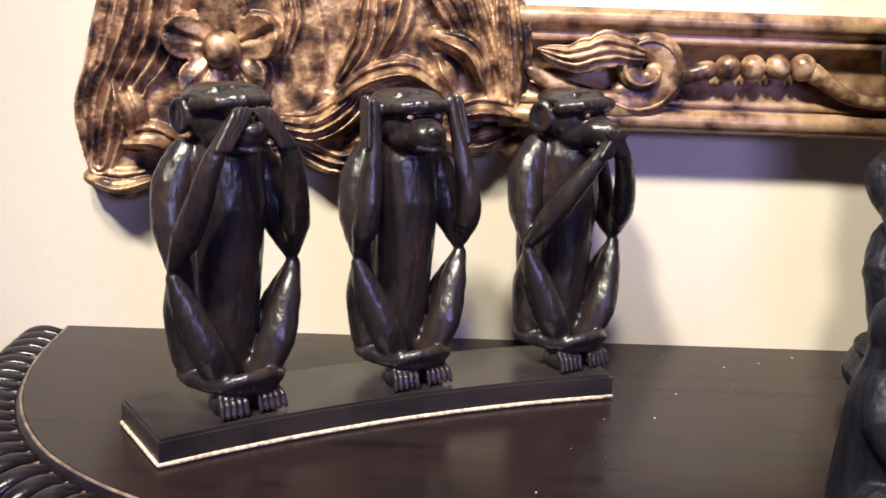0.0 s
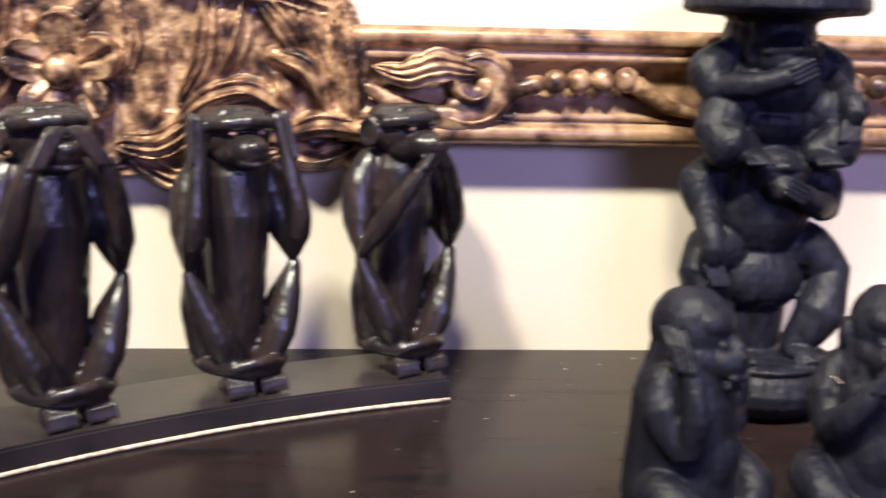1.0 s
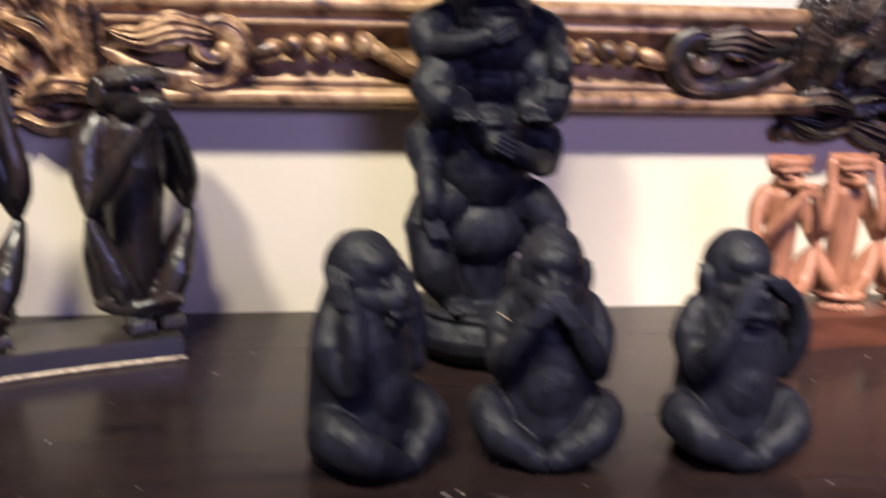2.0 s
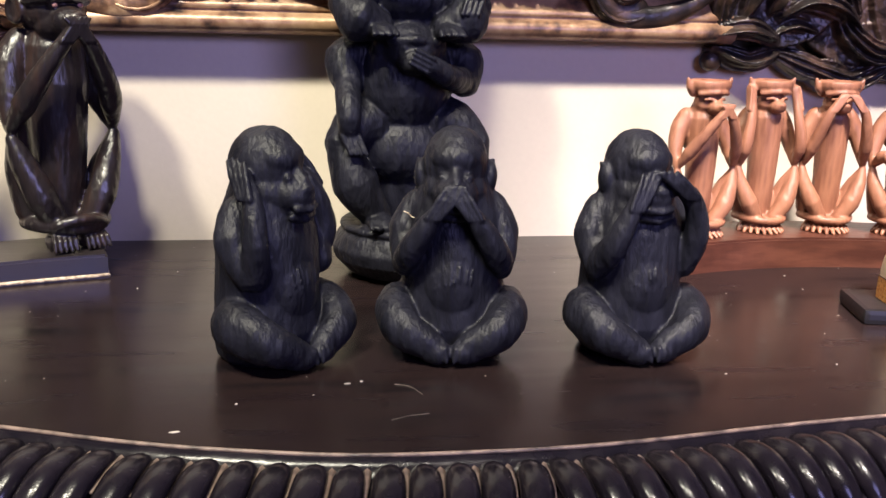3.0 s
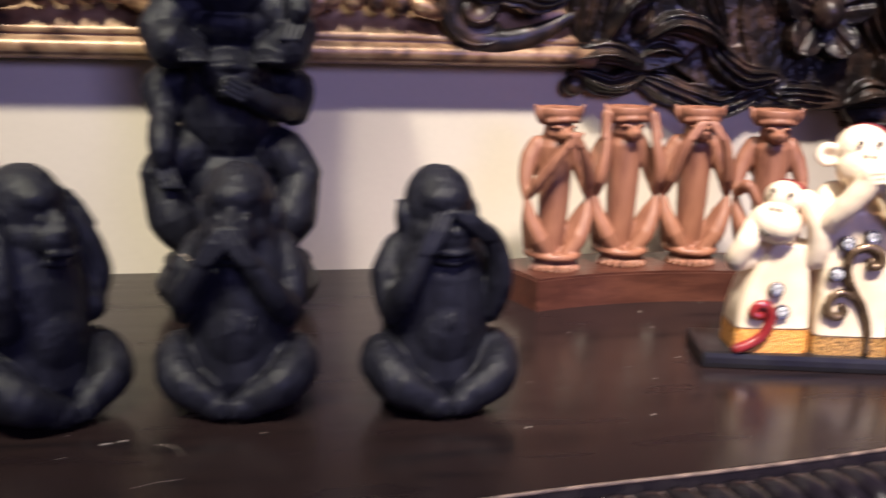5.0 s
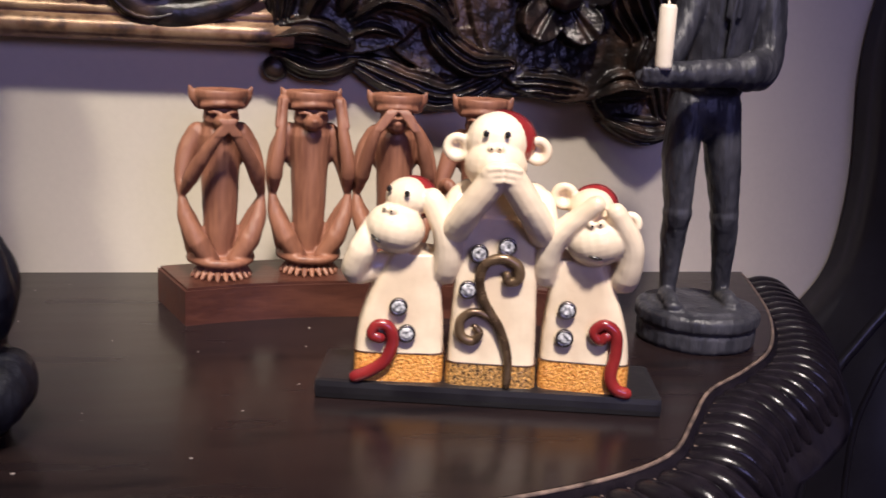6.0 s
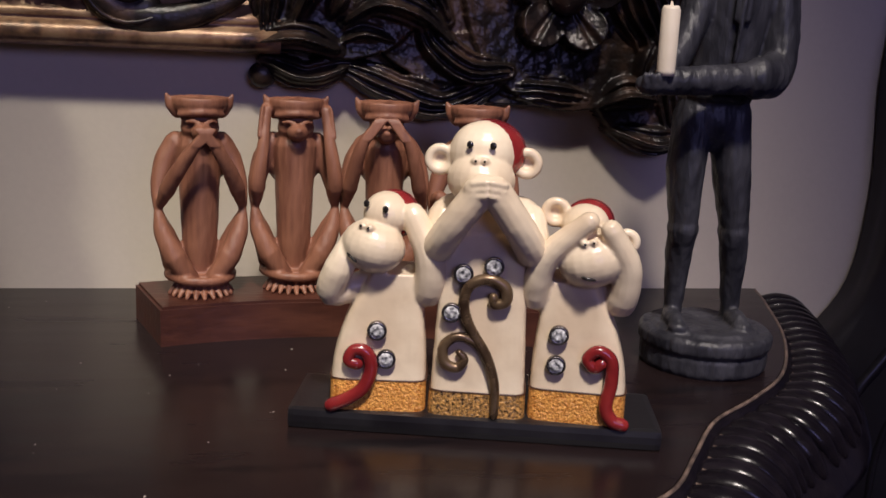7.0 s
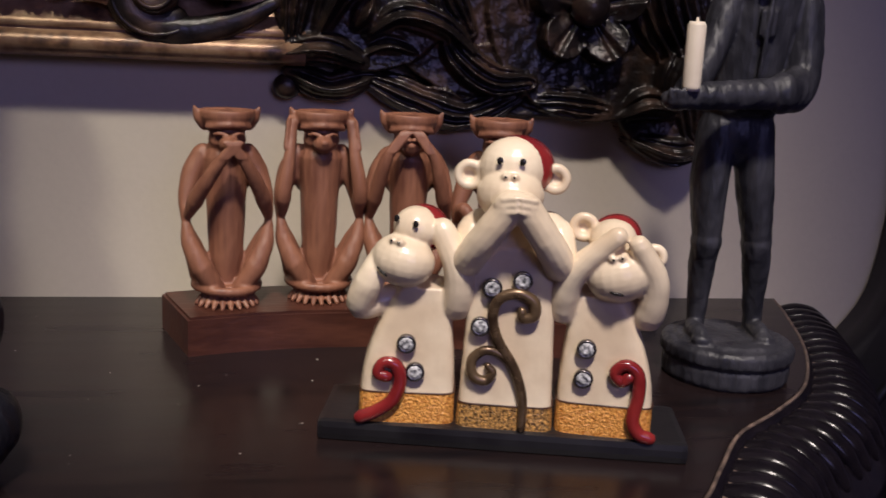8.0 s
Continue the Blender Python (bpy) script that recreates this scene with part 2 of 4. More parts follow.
def room():
    x0, x1, y0, y1, h = ROOM
    for name, lo, hi, mat in (
        ("floor", (x0 - 0.1, y0 - 0.1, -0.1), (x1 + 0.1, y1 + 0.1, 0.0), FLOOR),
        ("ceiling", (x0 - 0.1, y0 - 0.1, h), (x1 + 0.1, y1 + 0.1, h + 0.1), CEILING),
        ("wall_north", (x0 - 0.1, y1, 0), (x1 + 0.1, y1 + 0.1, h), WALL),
        ("wall_south", (x0 - 0.1, y0 - 0.1, 0), (x1 + 0.1, y0, h), DIM_WALL),
        ("wall_west", (x0 - 0.1, y0, 0), (x0, y1, h), DIM_WALL),
        ("wall_east", (x1, y0, 0), (x1 + 0.1, y1, h), DIM_WALL),
    ):
        bm = bmesh.new()
        box(bm, lo, hi)
        tagged(part(name, bm, mat, smooth=False), "plain cream painted wall behind the table" if name == "wall_north" else "plain unseen wall of the room, greyed to cut bounced light" if "wall" in name else "plain " + name + " of the room", name.split("_")[0], kind="structure")


room()

# ---- console table ----
TX, TY, TA, TB, TOP = 0.405, 0.868, 0.72, 0.475, 0.80
# the serpentine front edge, from the east end to the west end
BENDS = ((1.166, 0.868), (1.152, 0.82), (1.118, 0.725), (1.074, 0.645), (1.028, 0.598), (0.984, 0.562), (0.950, 0.515), (0.920, 0.474), (0.88, 0.449), (0.82, 0.430), (0.74, 0.416), (0.66, 0.406), (0.57, 0.397), (0.47, 0.384), (0.40, 0.381), (0.323, 0.384), (0.261, 0.396), (0.204, 0.412), (0.131, 0.440), (0.04, 0.474), (-0.07, 0.512), (-0.178, 0.560), (-0.24, 0.604), (-0.278, 0.650), (-0.304, 0.700), (-0.319, 0.750), (-0.327, 0.80), (-0.329, 0.868))
EDGE = smooth_path([(x, y, 0) for x, y in BENDS], 12)
RUN = [0.0]
for p_a, p_b in zip(EDGE, EDGE[1:]):
    RUN.append(RUN[-1] + (p_b - p_a).length)


def rim_point(a, grow=0.0):
    """A point on the table's front edge, or grow outside it; a from 0 (east end) to pi (west end)."""
    at = max(0.0, min(1.0, a / math.pi)) * RUN[-1]
    x, y = (float(np.interp(at, RUN, [p[k] for p in EDGE])) for k in (0, 1))
    if not grow:
        return x, y
    xa, ya, xb, yb = (float(np.interp(at + d, RUN, [p[k] for p in EDGE])) for d in (-0.02, 0.02) for k in (0, 1))
    d = math.hypot(xb - xa, yb - ya)
    return x - grow * (yb - ya) / d, y + grow * (xb - xa) / d


def rim_walk(step):
    """Evenly spaced points and outward headings along the edge."""
    fine = [rim_point(math.pi * i / 1200) for i in range(1201)]
    out, run, nxt = [], 0.0, step / 2
    for (x0, y0), (x1, y1) in zip(fine, fine[1:]):
        run += math.hypot(x1 - x0, y1 - y0)
        if run >= nxt:
            out.append((x1, y1, math.atan2(x1 - x0, -(y1 - y0))))
            nxt += step
    return out


def console_table():
    t = tagged(empty("console_table", pose(TX, TY - 0.25, 0)), "dark polished half-oval console table with carved gadrooned rim", "table")
    inv = t.matrix_world.inverted()

    def add(name, bm, mat, label="", smooth=True):
        bm.transform(inv)
        return part(name, bm, mat, t, label, smooth)

    n = 160
    edge = [rim_point(math.pi * i / n) for i in range(n + 1)]
    bm = bmesh.new()
    slab(bm, edge, TOP - 0.03, TOP)
    add("tabletop", bm, TABLE, "dark red-brown glossy top with dust specks", smooth=False)
    bm = bmesh.new()
    profile = [(0.0, 0.7985), (0.004, 0.7975), (0.007, 0.794), (0.009, 0.7900), (0.014, 0.7880), (0.035, 0.784), (0.05, 0.776), (0.060, 0.762), (0.064, 0.756), (0.066, 0.750), (0.060, 0.744), (0.04, 0.742), (0.0, 0.742)]
    prev = None
    for i in range(n + 1):
        ring = [bm.verts.new((*rim_point(math.pi * i / n, d), z)) for d, z in profile]
        if prev:
            for k in range(len(profile) - 1):
                bm.faces.new((prev[k], prev[k + 1], ring[k + 1], ring[k]))
        prev = ring
    add("rim", bm, RIM, "dark carved rim moulding")
    # The bead's pale colour also paints in the edge's thin highlight.
    bm = bmesh.new()
    tube(bm, [(*rim_point(math.pi * i / n, 0.0015), 0.7990) for i in range(n + 1)], 0.0013, n=8)
    add("rim_lip", bm, LIP, "thin worn golden bead line with painted edge highlight")
    bm = bmesh.new()
    inner = [rim_point(math.pi * i / n, -0.04) for i in range(n + 1)]
    slab(bm, inner, 0.66, 0.748)
    add("apron", bm, TABLE, smooth=False)
    for a in (0.16, 0.33, 0.67, 0.84):
        x, y = rim_point(math.pi * a, -0.09)
        bm = bmesh.new()
        lathe(bm, [(0.02, 0), (0.028, 0.03), (0.018, 0.07), (0.026, 0.3), (0.034, 0.55), (0.026, 0.6), (0.04, 0.63), (0.04, 0.661)], 20, (x, y, 0))
        add("leg", bm, TABLE)
    return t


TABLE_THING = console_table()


# ---- carved frame on the wall ----
FX, FY, FZ0, FZ1 = 0.388, 0.835, 0.998, 1.098


def leaf(bm, spine, width, lift=0.012, lobes=5, ridges=2, back=0.006, mat=0, rib=0.0011):
    """A carved acanthus leaf: a ridged, lobed and curled solid along a spine in the wall's plane."""
    start = set(bm.faces) if mat else ()
    pts = smooth_path(spine, 6)
    n, m = len(pts), 28
    rows = []
    for i, p in enumerate(pts):
        s = i / (n - 1)
        d = (pts[min(i + 1, n - 1)] - pts[max(i - 1, 0)]).normalized()
        side = Vector((0, -1, 0)).cross(d).normalized()
        w = width * (math.sin(math.pi * min(1, 0.12 + 0.88 * s)) ** 0.7 + 0.06) * (1 + 0.22 * abs(math.sin(lobes * math.pi * s)) - 0.1)
        row = []
        for k in range(m + 1):
            u = 2 * k / m - 1
            y = -lift * (0.45 + 0.55 * abs(math.cos(ridges * math.pi * u + 0.4 * s)) ** 0.6) * (1 - 0.55 * u * u) - 0.35 * lift * math.sin(math.pi * s) ** 2 - rib * abs(math.sin(5.5 * math.pi * u + 2 * s))
            q = p + side * (w * u) - d * (0.35 * w * u * u)
            row.append(bm.verts.new((q.x, q.y + y, q.z)))
        rows.append(row)
    backs = [[bm.verts.new((v.co.x, v.co.y + back + lift * 0.4, v.co.z)) for v in (r[0], r[m // 2], r[m])] for r in rows]
    for i in range(n - 1):
        for k in range(m):
            bm.faces.new((rows[i][k], rows[i][k + 1], rows[i + 1][k + 1], rows[i + 1][k]))
        a, b = backs[i], backs[i + 1]
        bm.faces.new((a[0], b[0], b[1], a[1]))
        bm.faces.new((a[1], b[1], b[2], a[2]))
        bm.faces.new((rows[i][0], rows[i + 1][0], b[0], a[0]))
        bm.faces.new((rows[i][m], a[2], b[2], rows[i + 1][m]))
    for r, b in ((rows[0], backs[0]), (rows[-1], backs[-1])):
        bm.faces.new([*r, b[2], b[1], b[0]])
    paint(bm, start, mat)


def volute(c, r0, r1, turns, start, y=0.0, sign=1, steps=30):
    out = []
    for i in range(steps + 1):
        s = i / steps
        a = start + sign * 2 * math.pi * turns * s
        r = r0 + (r1 - r0) * s ** 0.8
        out.append((c[0] + r * math.cos(a), c[1] + y - 0.006 * s, c[2] + r * math.sin(a)))
    return out


# carved leaves of a corner: spine, half width, height, folds, lobes
FOLDS = (
    (((-0.25, 1.22), (-0.232, 1.15), (-0.244, 1.067), (-0.270, 1.015), (-0.286, 0.955)), 0.029, 0.036, 3, 3),
    (((-0.262, 1.13), (-0.279, 1.057), (-0.294, 1.006), (-0.297, 0.962)), 0.015, 0.026, 2, 2),
    (((-0.296, 0.942), (-0.268, 0.937), (-0.232, 0.946)), 0.012, 0.032, 1, 1),
    (((-0.268, 1.026), (-0.258, 1.001), (-0.2555, 0.976)), 0.013, 0.043, 1, 1),
    (((-0.262, 0.974), (-0.238, 0.978), (-0.218, 0.968)), 0.013, 0.040, 1, 1),
    (((-0.135, 0.992), (-0.102, 0.992), (-0.074, 1.010), (-0.062, 1.028)), 0.014, 0.040, 2, 1),
    (((-0.205, 0.972), (-0.165, 0.978), (-0.135, 0.976)), 0.013, 0.030, 2, 2),
    (((-0.125, 0.980), (-0.082, 0.964), (-0.044, 0.974), (-0.004, 0.988)), 0.016, 0.030, 2, 3),
    (((-0.058, 1.125), (-0.061, 1.070), (-0.084, 1.030)), 0.013, 0.036, 2, 1),
    (((-0.028, 1.125), (-0.036, 1.080), (-0.056, 1.045)), 0.011, 0.032, 1, 1),
    (((-0.084, 1.014), (-0.058, 1.034), (-0.025, 1.041), (0.0, 1.026)), 0.0105, 0.044, 1, 1),
    (((-0.040, 1.012), (-0.015, 1.018), (0.006, 1.008)), 0.012, 0.030, 1, 1),
    (((-0.004, 1.070), (0.024, 1.058), (0.040, 1.024)), 0.0115, 0.046, 1, 1),
    (((-0.002, 1.052), (0.010, 1.030)), 0.009, 0.040, 1, 1),
    (((0.048, 1.120), (0.058, 1.067), (0.0615, 1.016)), 0.0165, 0.042, 2, 1),
    (((0.020, 1.120), (0.034, 1.086), (0.046, 1.052)), 0.013, 0.034, 2, 1),
    (((-0.016, 1.120), (0.006, 1.094), (0.018, 1.072)), 0.013, 0.036, 2, 1),
    (((0.006, 1.004), (0.038, 1.013), (0.074, 1.006)), 0.011, 0.043, 1, 1),
    (((-0.002, 0.990), (0.030, 0.982), (0.062, 0.992)), 0.012, 0.030, 1, 2),
    (((-0.14, 1.16), (-0.08, 1.138), (-0.01, 1.128), (0.055, 1.108)), 0.020, 0.036, 2, 4),
    (((-0.19, 1.28), (-0.175, 1.19), (-0.125, 1.125)), 0.026, 0.040, 3, 3),
    (((-0.135, 1.125), (-0.120, 1.085), (-0.132, 1.045)), 0.012, 0.030, 2, 1),
)
CORNER = None


def carved_corner():
    """A carved relief: ridged leaves, rolled lips and a five-petalled flower cut into one block against the wall."""
    global CORNER
    if CORNER is None:
        step = 0.0011
        gx, gz = np.meshgrid(np.arange(-0.316, 0.090, step), np.arange(0.920, 1.315, step), indexing="ij")
        high = np.zeros(gx.shape)
        # dished ground between the leaves
        for cx, cz, rx, rz, h in ((-0.19, 1.06, 0.095, 0.10, 0.020), (-0.09, 1.055, 0.085, 0.075, 0.018), (0.0, 1.06, 0.068, 0.065, 0.020), (-0.19, 1.19, 0.07, 0.10, 0.020), (-0.25, 1.0, 0.045, 0.06, 0.016), (-0.15, 0.995, 0.10, 0.032, 0.016)):
            q = ((gx - cx) / rx) ** 2 + ((gz - cz) / rz) ** 2
            high = np.maximum(high, np.where(q < 1, h * (0.72 + 0.28 * q), 0))
        # flower with cupped petals
        r, th = np.hypot(gx + 0.178, gz - 1.055), np.arctan2(gz - 1.055, gx + 0.178)
        lobe = np.abs(np.cos(2.5 * (th - 0.35)))
        reach = 0.030 + 0.019 * lobe ** 0.6
        cup = 0.026 + 0.011 * (r / reach) ** 2 - 0.006 * (1 - lobe) - 0.0035 * np.exp(-((lobe - 1) / 0.03) ** 2)
        high = np.where(r < reach, np.maximum(high, cup), high)
        for spine, width, tall, folds, lobes in FOLDS:
            pts = np.array([(p.x, p.y) for p in smooth_path([(x, z, 0) for x, z in spine], 7)])
            near, at, side = np.full(gx.shape, 9.0), np.zeros(gx.shape), np.zeros(gx.shape)
            n = len(pts) - 1
            for i, (p, q) in enumerate(zip(pts, pts[1:])):
                dx, dz = q - p
                t = np.clip(((gx - p[0]) * dx + (gz - p[1]) * dz) / (dx * dx + dz * dz), 0, 1)
                ex, ez = gx - p[0] - t * dx, gz - p[1] - t * dz
                d = np.hypot(ex, ez)
                closer = d < near
                near = np.where(closer, d, near)
                at = np.where(closer, (i + t) / n, at)
                side = np.where(closer, np.sign(dx * ez - dz * ex), side)
            w = width * (0.45 + 0.55 * np.sin(np.pi * np.clip(0.12 + 0.84 * at, 0, 1)) ** 0.7) * (0.9 + 0.2 * np.abs(np.sin(lobes * np.pi * at)))
            u = np.clip(side * near / w, -1, 1)
            crest = np.sqrt(1 - u * u)
            carve = 1 - 0.30 * np.abs(np.sin(folds * np.pi * (u + 0.12 * np.sin(3 * at)))) ** 0.7 - 0.10 * np.abs(np.sin(2.6 * folds * np.pi * u + 1)) ** 2
            rise = tall * (0.50 + 0.50 * crest) * (0.72 + 0.28 * np.sin(np.pi * np.clip(at * 0.9 + 0.1, 0, 1))) * carve
            high = np.where(near < w, np.maximum(high, rise), high)
        high *= 1.22
        soft = high.copy()
        for _ in range(2):
            soft[1:-1, 1:-1] = (4 * soft[1:-1, 1:-1] + soft[:-2, 1:-1] + soft[2:, 1:-1] + soft[1:-1, :-2] + soft[1:-1, 2:]) / 8
        high = np.where(high > 0.004, soft, 0)
        inside = high > 0.004
        use = inside.copy()
        use[1:, :] |= inside[:-1, :]
        use[:-1, :] |= inside[1:, :]
        use[:, 1:] |= inside[:, :-1]
        use[:, :-1] |= inside[:, 1:]
        index = np.full(gx.shape, -1)
        index[use] = np.arange(int(use.sum()))
        verts = []
        for x, z, h in zip(gx[use], gz[use], high[use]):
            rough = 0.0009 * noise.noise((x * 130, 0, z * 130)) + 0.0005 * noise.noise((x * 420, 3, z * 420)) if h > 0.004 else 0.0
            verts.append((x, 0.8655 - h - rough, z))
        quad = np.stack([index[:-1, :-1], index[1:, :-1], index[1:, 1:], index[:-1, 1:]], -1).reshape(-1, 4)
        CORNER = (verts, quad[(quad >= 0).all(1)].tolist())
    me = bpy.data.meshes.new("relief")
    me.from_pydata(CORNER[0], [], CORNER[1])
    bm = bmesh.new()
    bm.from_mesh(me)
    bpy.data.meshes.remove(me)
    return bm


def wall_frame():
    t = tagged(empty("picture_frame", pose(FX, FY, FZ0)), "ornate carved frame with worn gilding hanging on wall", "picture frame")
    inv = t.matrix_world.inverted()

    def add(name, bm, mat, label="", flip=False, smooth=True):
        if flip:
            bm.transform(Matrix.Translation((2 * FX, 0, 0)) @ Matrix.Diagonal((-1, 1, 1, 1)))
        bm.transform(inv)
        return part(name, bm, mat, t, label, smooth)

    # moulded rails: profile of (depth towards the room, height)
    prof = [(0.866, 0.0), (0.842, 0.0), (0.834, 0.004), (0.831, 0.010), (0.834, 0.017), (0.840, 0.0195), (0.841, 0.022), (0.838, 0.023), (0.843, 0.028), (0.851, 0.042), (0.853, 0.054), (0.849, 0.065), (0.840, 0.072), (0.836, 0.077), (0.842, 0.079), (0.838, 0.083), (0.833, 0.088), (0.833, 0.094), (0.838, 0.1), (0.866, 0.1)]

    def rail(name, x0, x1, z, flip_z=False):
        bm = bmesh.new()
        k = 24
        prev = None
        for i in range(k + 1):
            x = x0 + (x1 - x0) * i / k
            ring = [bm.verts.new((x, y, z + (-h if flip_z else h))) for y, h in prof]
            if prev:
                for j in range(len(prof)):
                    bm.faces.new((prev[j], prev[(j + 1) % len(prof)], ring[(j + 1) % len(prof)], ring[j]))
            else:
                bm.faces.new(ring)
            prev = ring
        bm.faces.new(prev[::-1])
        return bm

    add("bottom_rail", rail("bottom_rail", 0.050, 0.726, FZ0), RAIL, "worn gilded moulded rail")
    add("top_rail", rail("top_rail", -0.108, 0.884, 2.0, True), RAIL)
    for x in (-0.2, 0.976):
        bm = rail("stile", 0, 0.70, 0)
        s = 1 if x < 0 else -1
        bm.transform(Matrix.Translation((x, 0, 1.25)) @ Matrix(((0, 0, s, 0), (0, 1, 0, 0), (1, 0, 0, 0), (0, 0, 0, 1))))
        add("stile", bm, RAIL)
    bm = bmesh.new()
    box(bm, (-0.11, 0.852, 1.09), (0.886, 0.862, 1.91))
    add("panel", bm, PANEL, "plain cream panel inside the frame", smooth=False)

    for flip in (False, True):
        # Right-hand carvings take the gilding with shade painted in.
        mat = GILTSHADED if flip else GILT
        y = FY
        # string of beads, swag and scroll
        for i in range(4):
            bm = bmesh.new()
            ball(bm, (0.2355 + 0.0205 * i, y, 1.053 + 0.001 * i), (0.0108, 0.0105, 0.0112))
            add("bead", bm, GILT, flip=flip)
        bm = bmesh.new()
        p = smooth_path([(0.195, y + 0.004, 1.040), (0.206, y, 1.047), (0.219, y, 1.051)], 4)
        tube(bm, p, taper(len(p), 0.004, 0.008, 0.0085))
        add("bead_cap", bm, GILT, flip=flip)
        bm = bmesh.new()
        p = smooth_path([(0.306, y, 1.052), (0.32, y, 1.043), (0.338, y, 1.033), (0.36, y, 1.029), (0.388, y, 1.029)], 4)
        tube(bm, p, taper(len(p), 0.0085, 0.006, 0.0055))
        add("swag", bm, GILT, flip=flip)
        bm = bmesh.new()
        p = volute((0.168, y, 1.051), 0.028, 0.007, 1.3, -2.2, 0.004)
        tube(bm, p, taper(len(p), 0.0125, 0.0135, 0.0115, 0.0075), n=24, flat=0.62)
        tube(bm, [(q[0], q[1] - 0.0075, q[2]) for q in volute((0.168, y, 1.051), 0.037, 0.010, 1.3, -2.2, 0.004)], 0.0022, n=8)
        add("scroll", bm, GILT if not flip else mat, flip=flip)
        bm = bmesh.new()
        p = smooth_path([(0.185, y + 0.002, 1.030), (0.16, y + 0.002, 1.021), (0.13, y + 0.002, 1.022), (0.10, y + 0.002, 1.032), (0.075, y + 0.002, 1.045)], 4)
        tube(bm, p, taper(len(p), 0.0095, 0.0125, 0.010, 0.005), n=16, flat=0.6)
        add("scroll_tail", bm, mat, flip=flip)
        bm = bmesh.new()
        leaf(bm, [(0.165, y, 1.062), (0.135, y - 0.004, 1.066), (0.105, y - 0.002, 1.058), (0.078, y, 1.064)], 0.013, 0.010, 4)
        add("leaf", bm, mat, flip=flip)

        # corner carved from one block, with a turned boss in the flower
        add("corner_carving", carved_corner(), mat, "gilded carved corner with leaves and flower, shade painted in" if flip else "gilded carved corner with leaves and flower", flip=flip)
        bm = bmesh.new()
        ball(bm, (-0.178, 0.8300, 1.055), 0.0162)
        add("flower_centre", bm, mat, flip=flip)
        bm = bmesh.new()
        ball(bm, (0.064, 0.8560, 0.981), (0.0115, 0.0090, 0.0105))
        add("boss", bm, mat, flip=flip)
    return t


wall_frame()


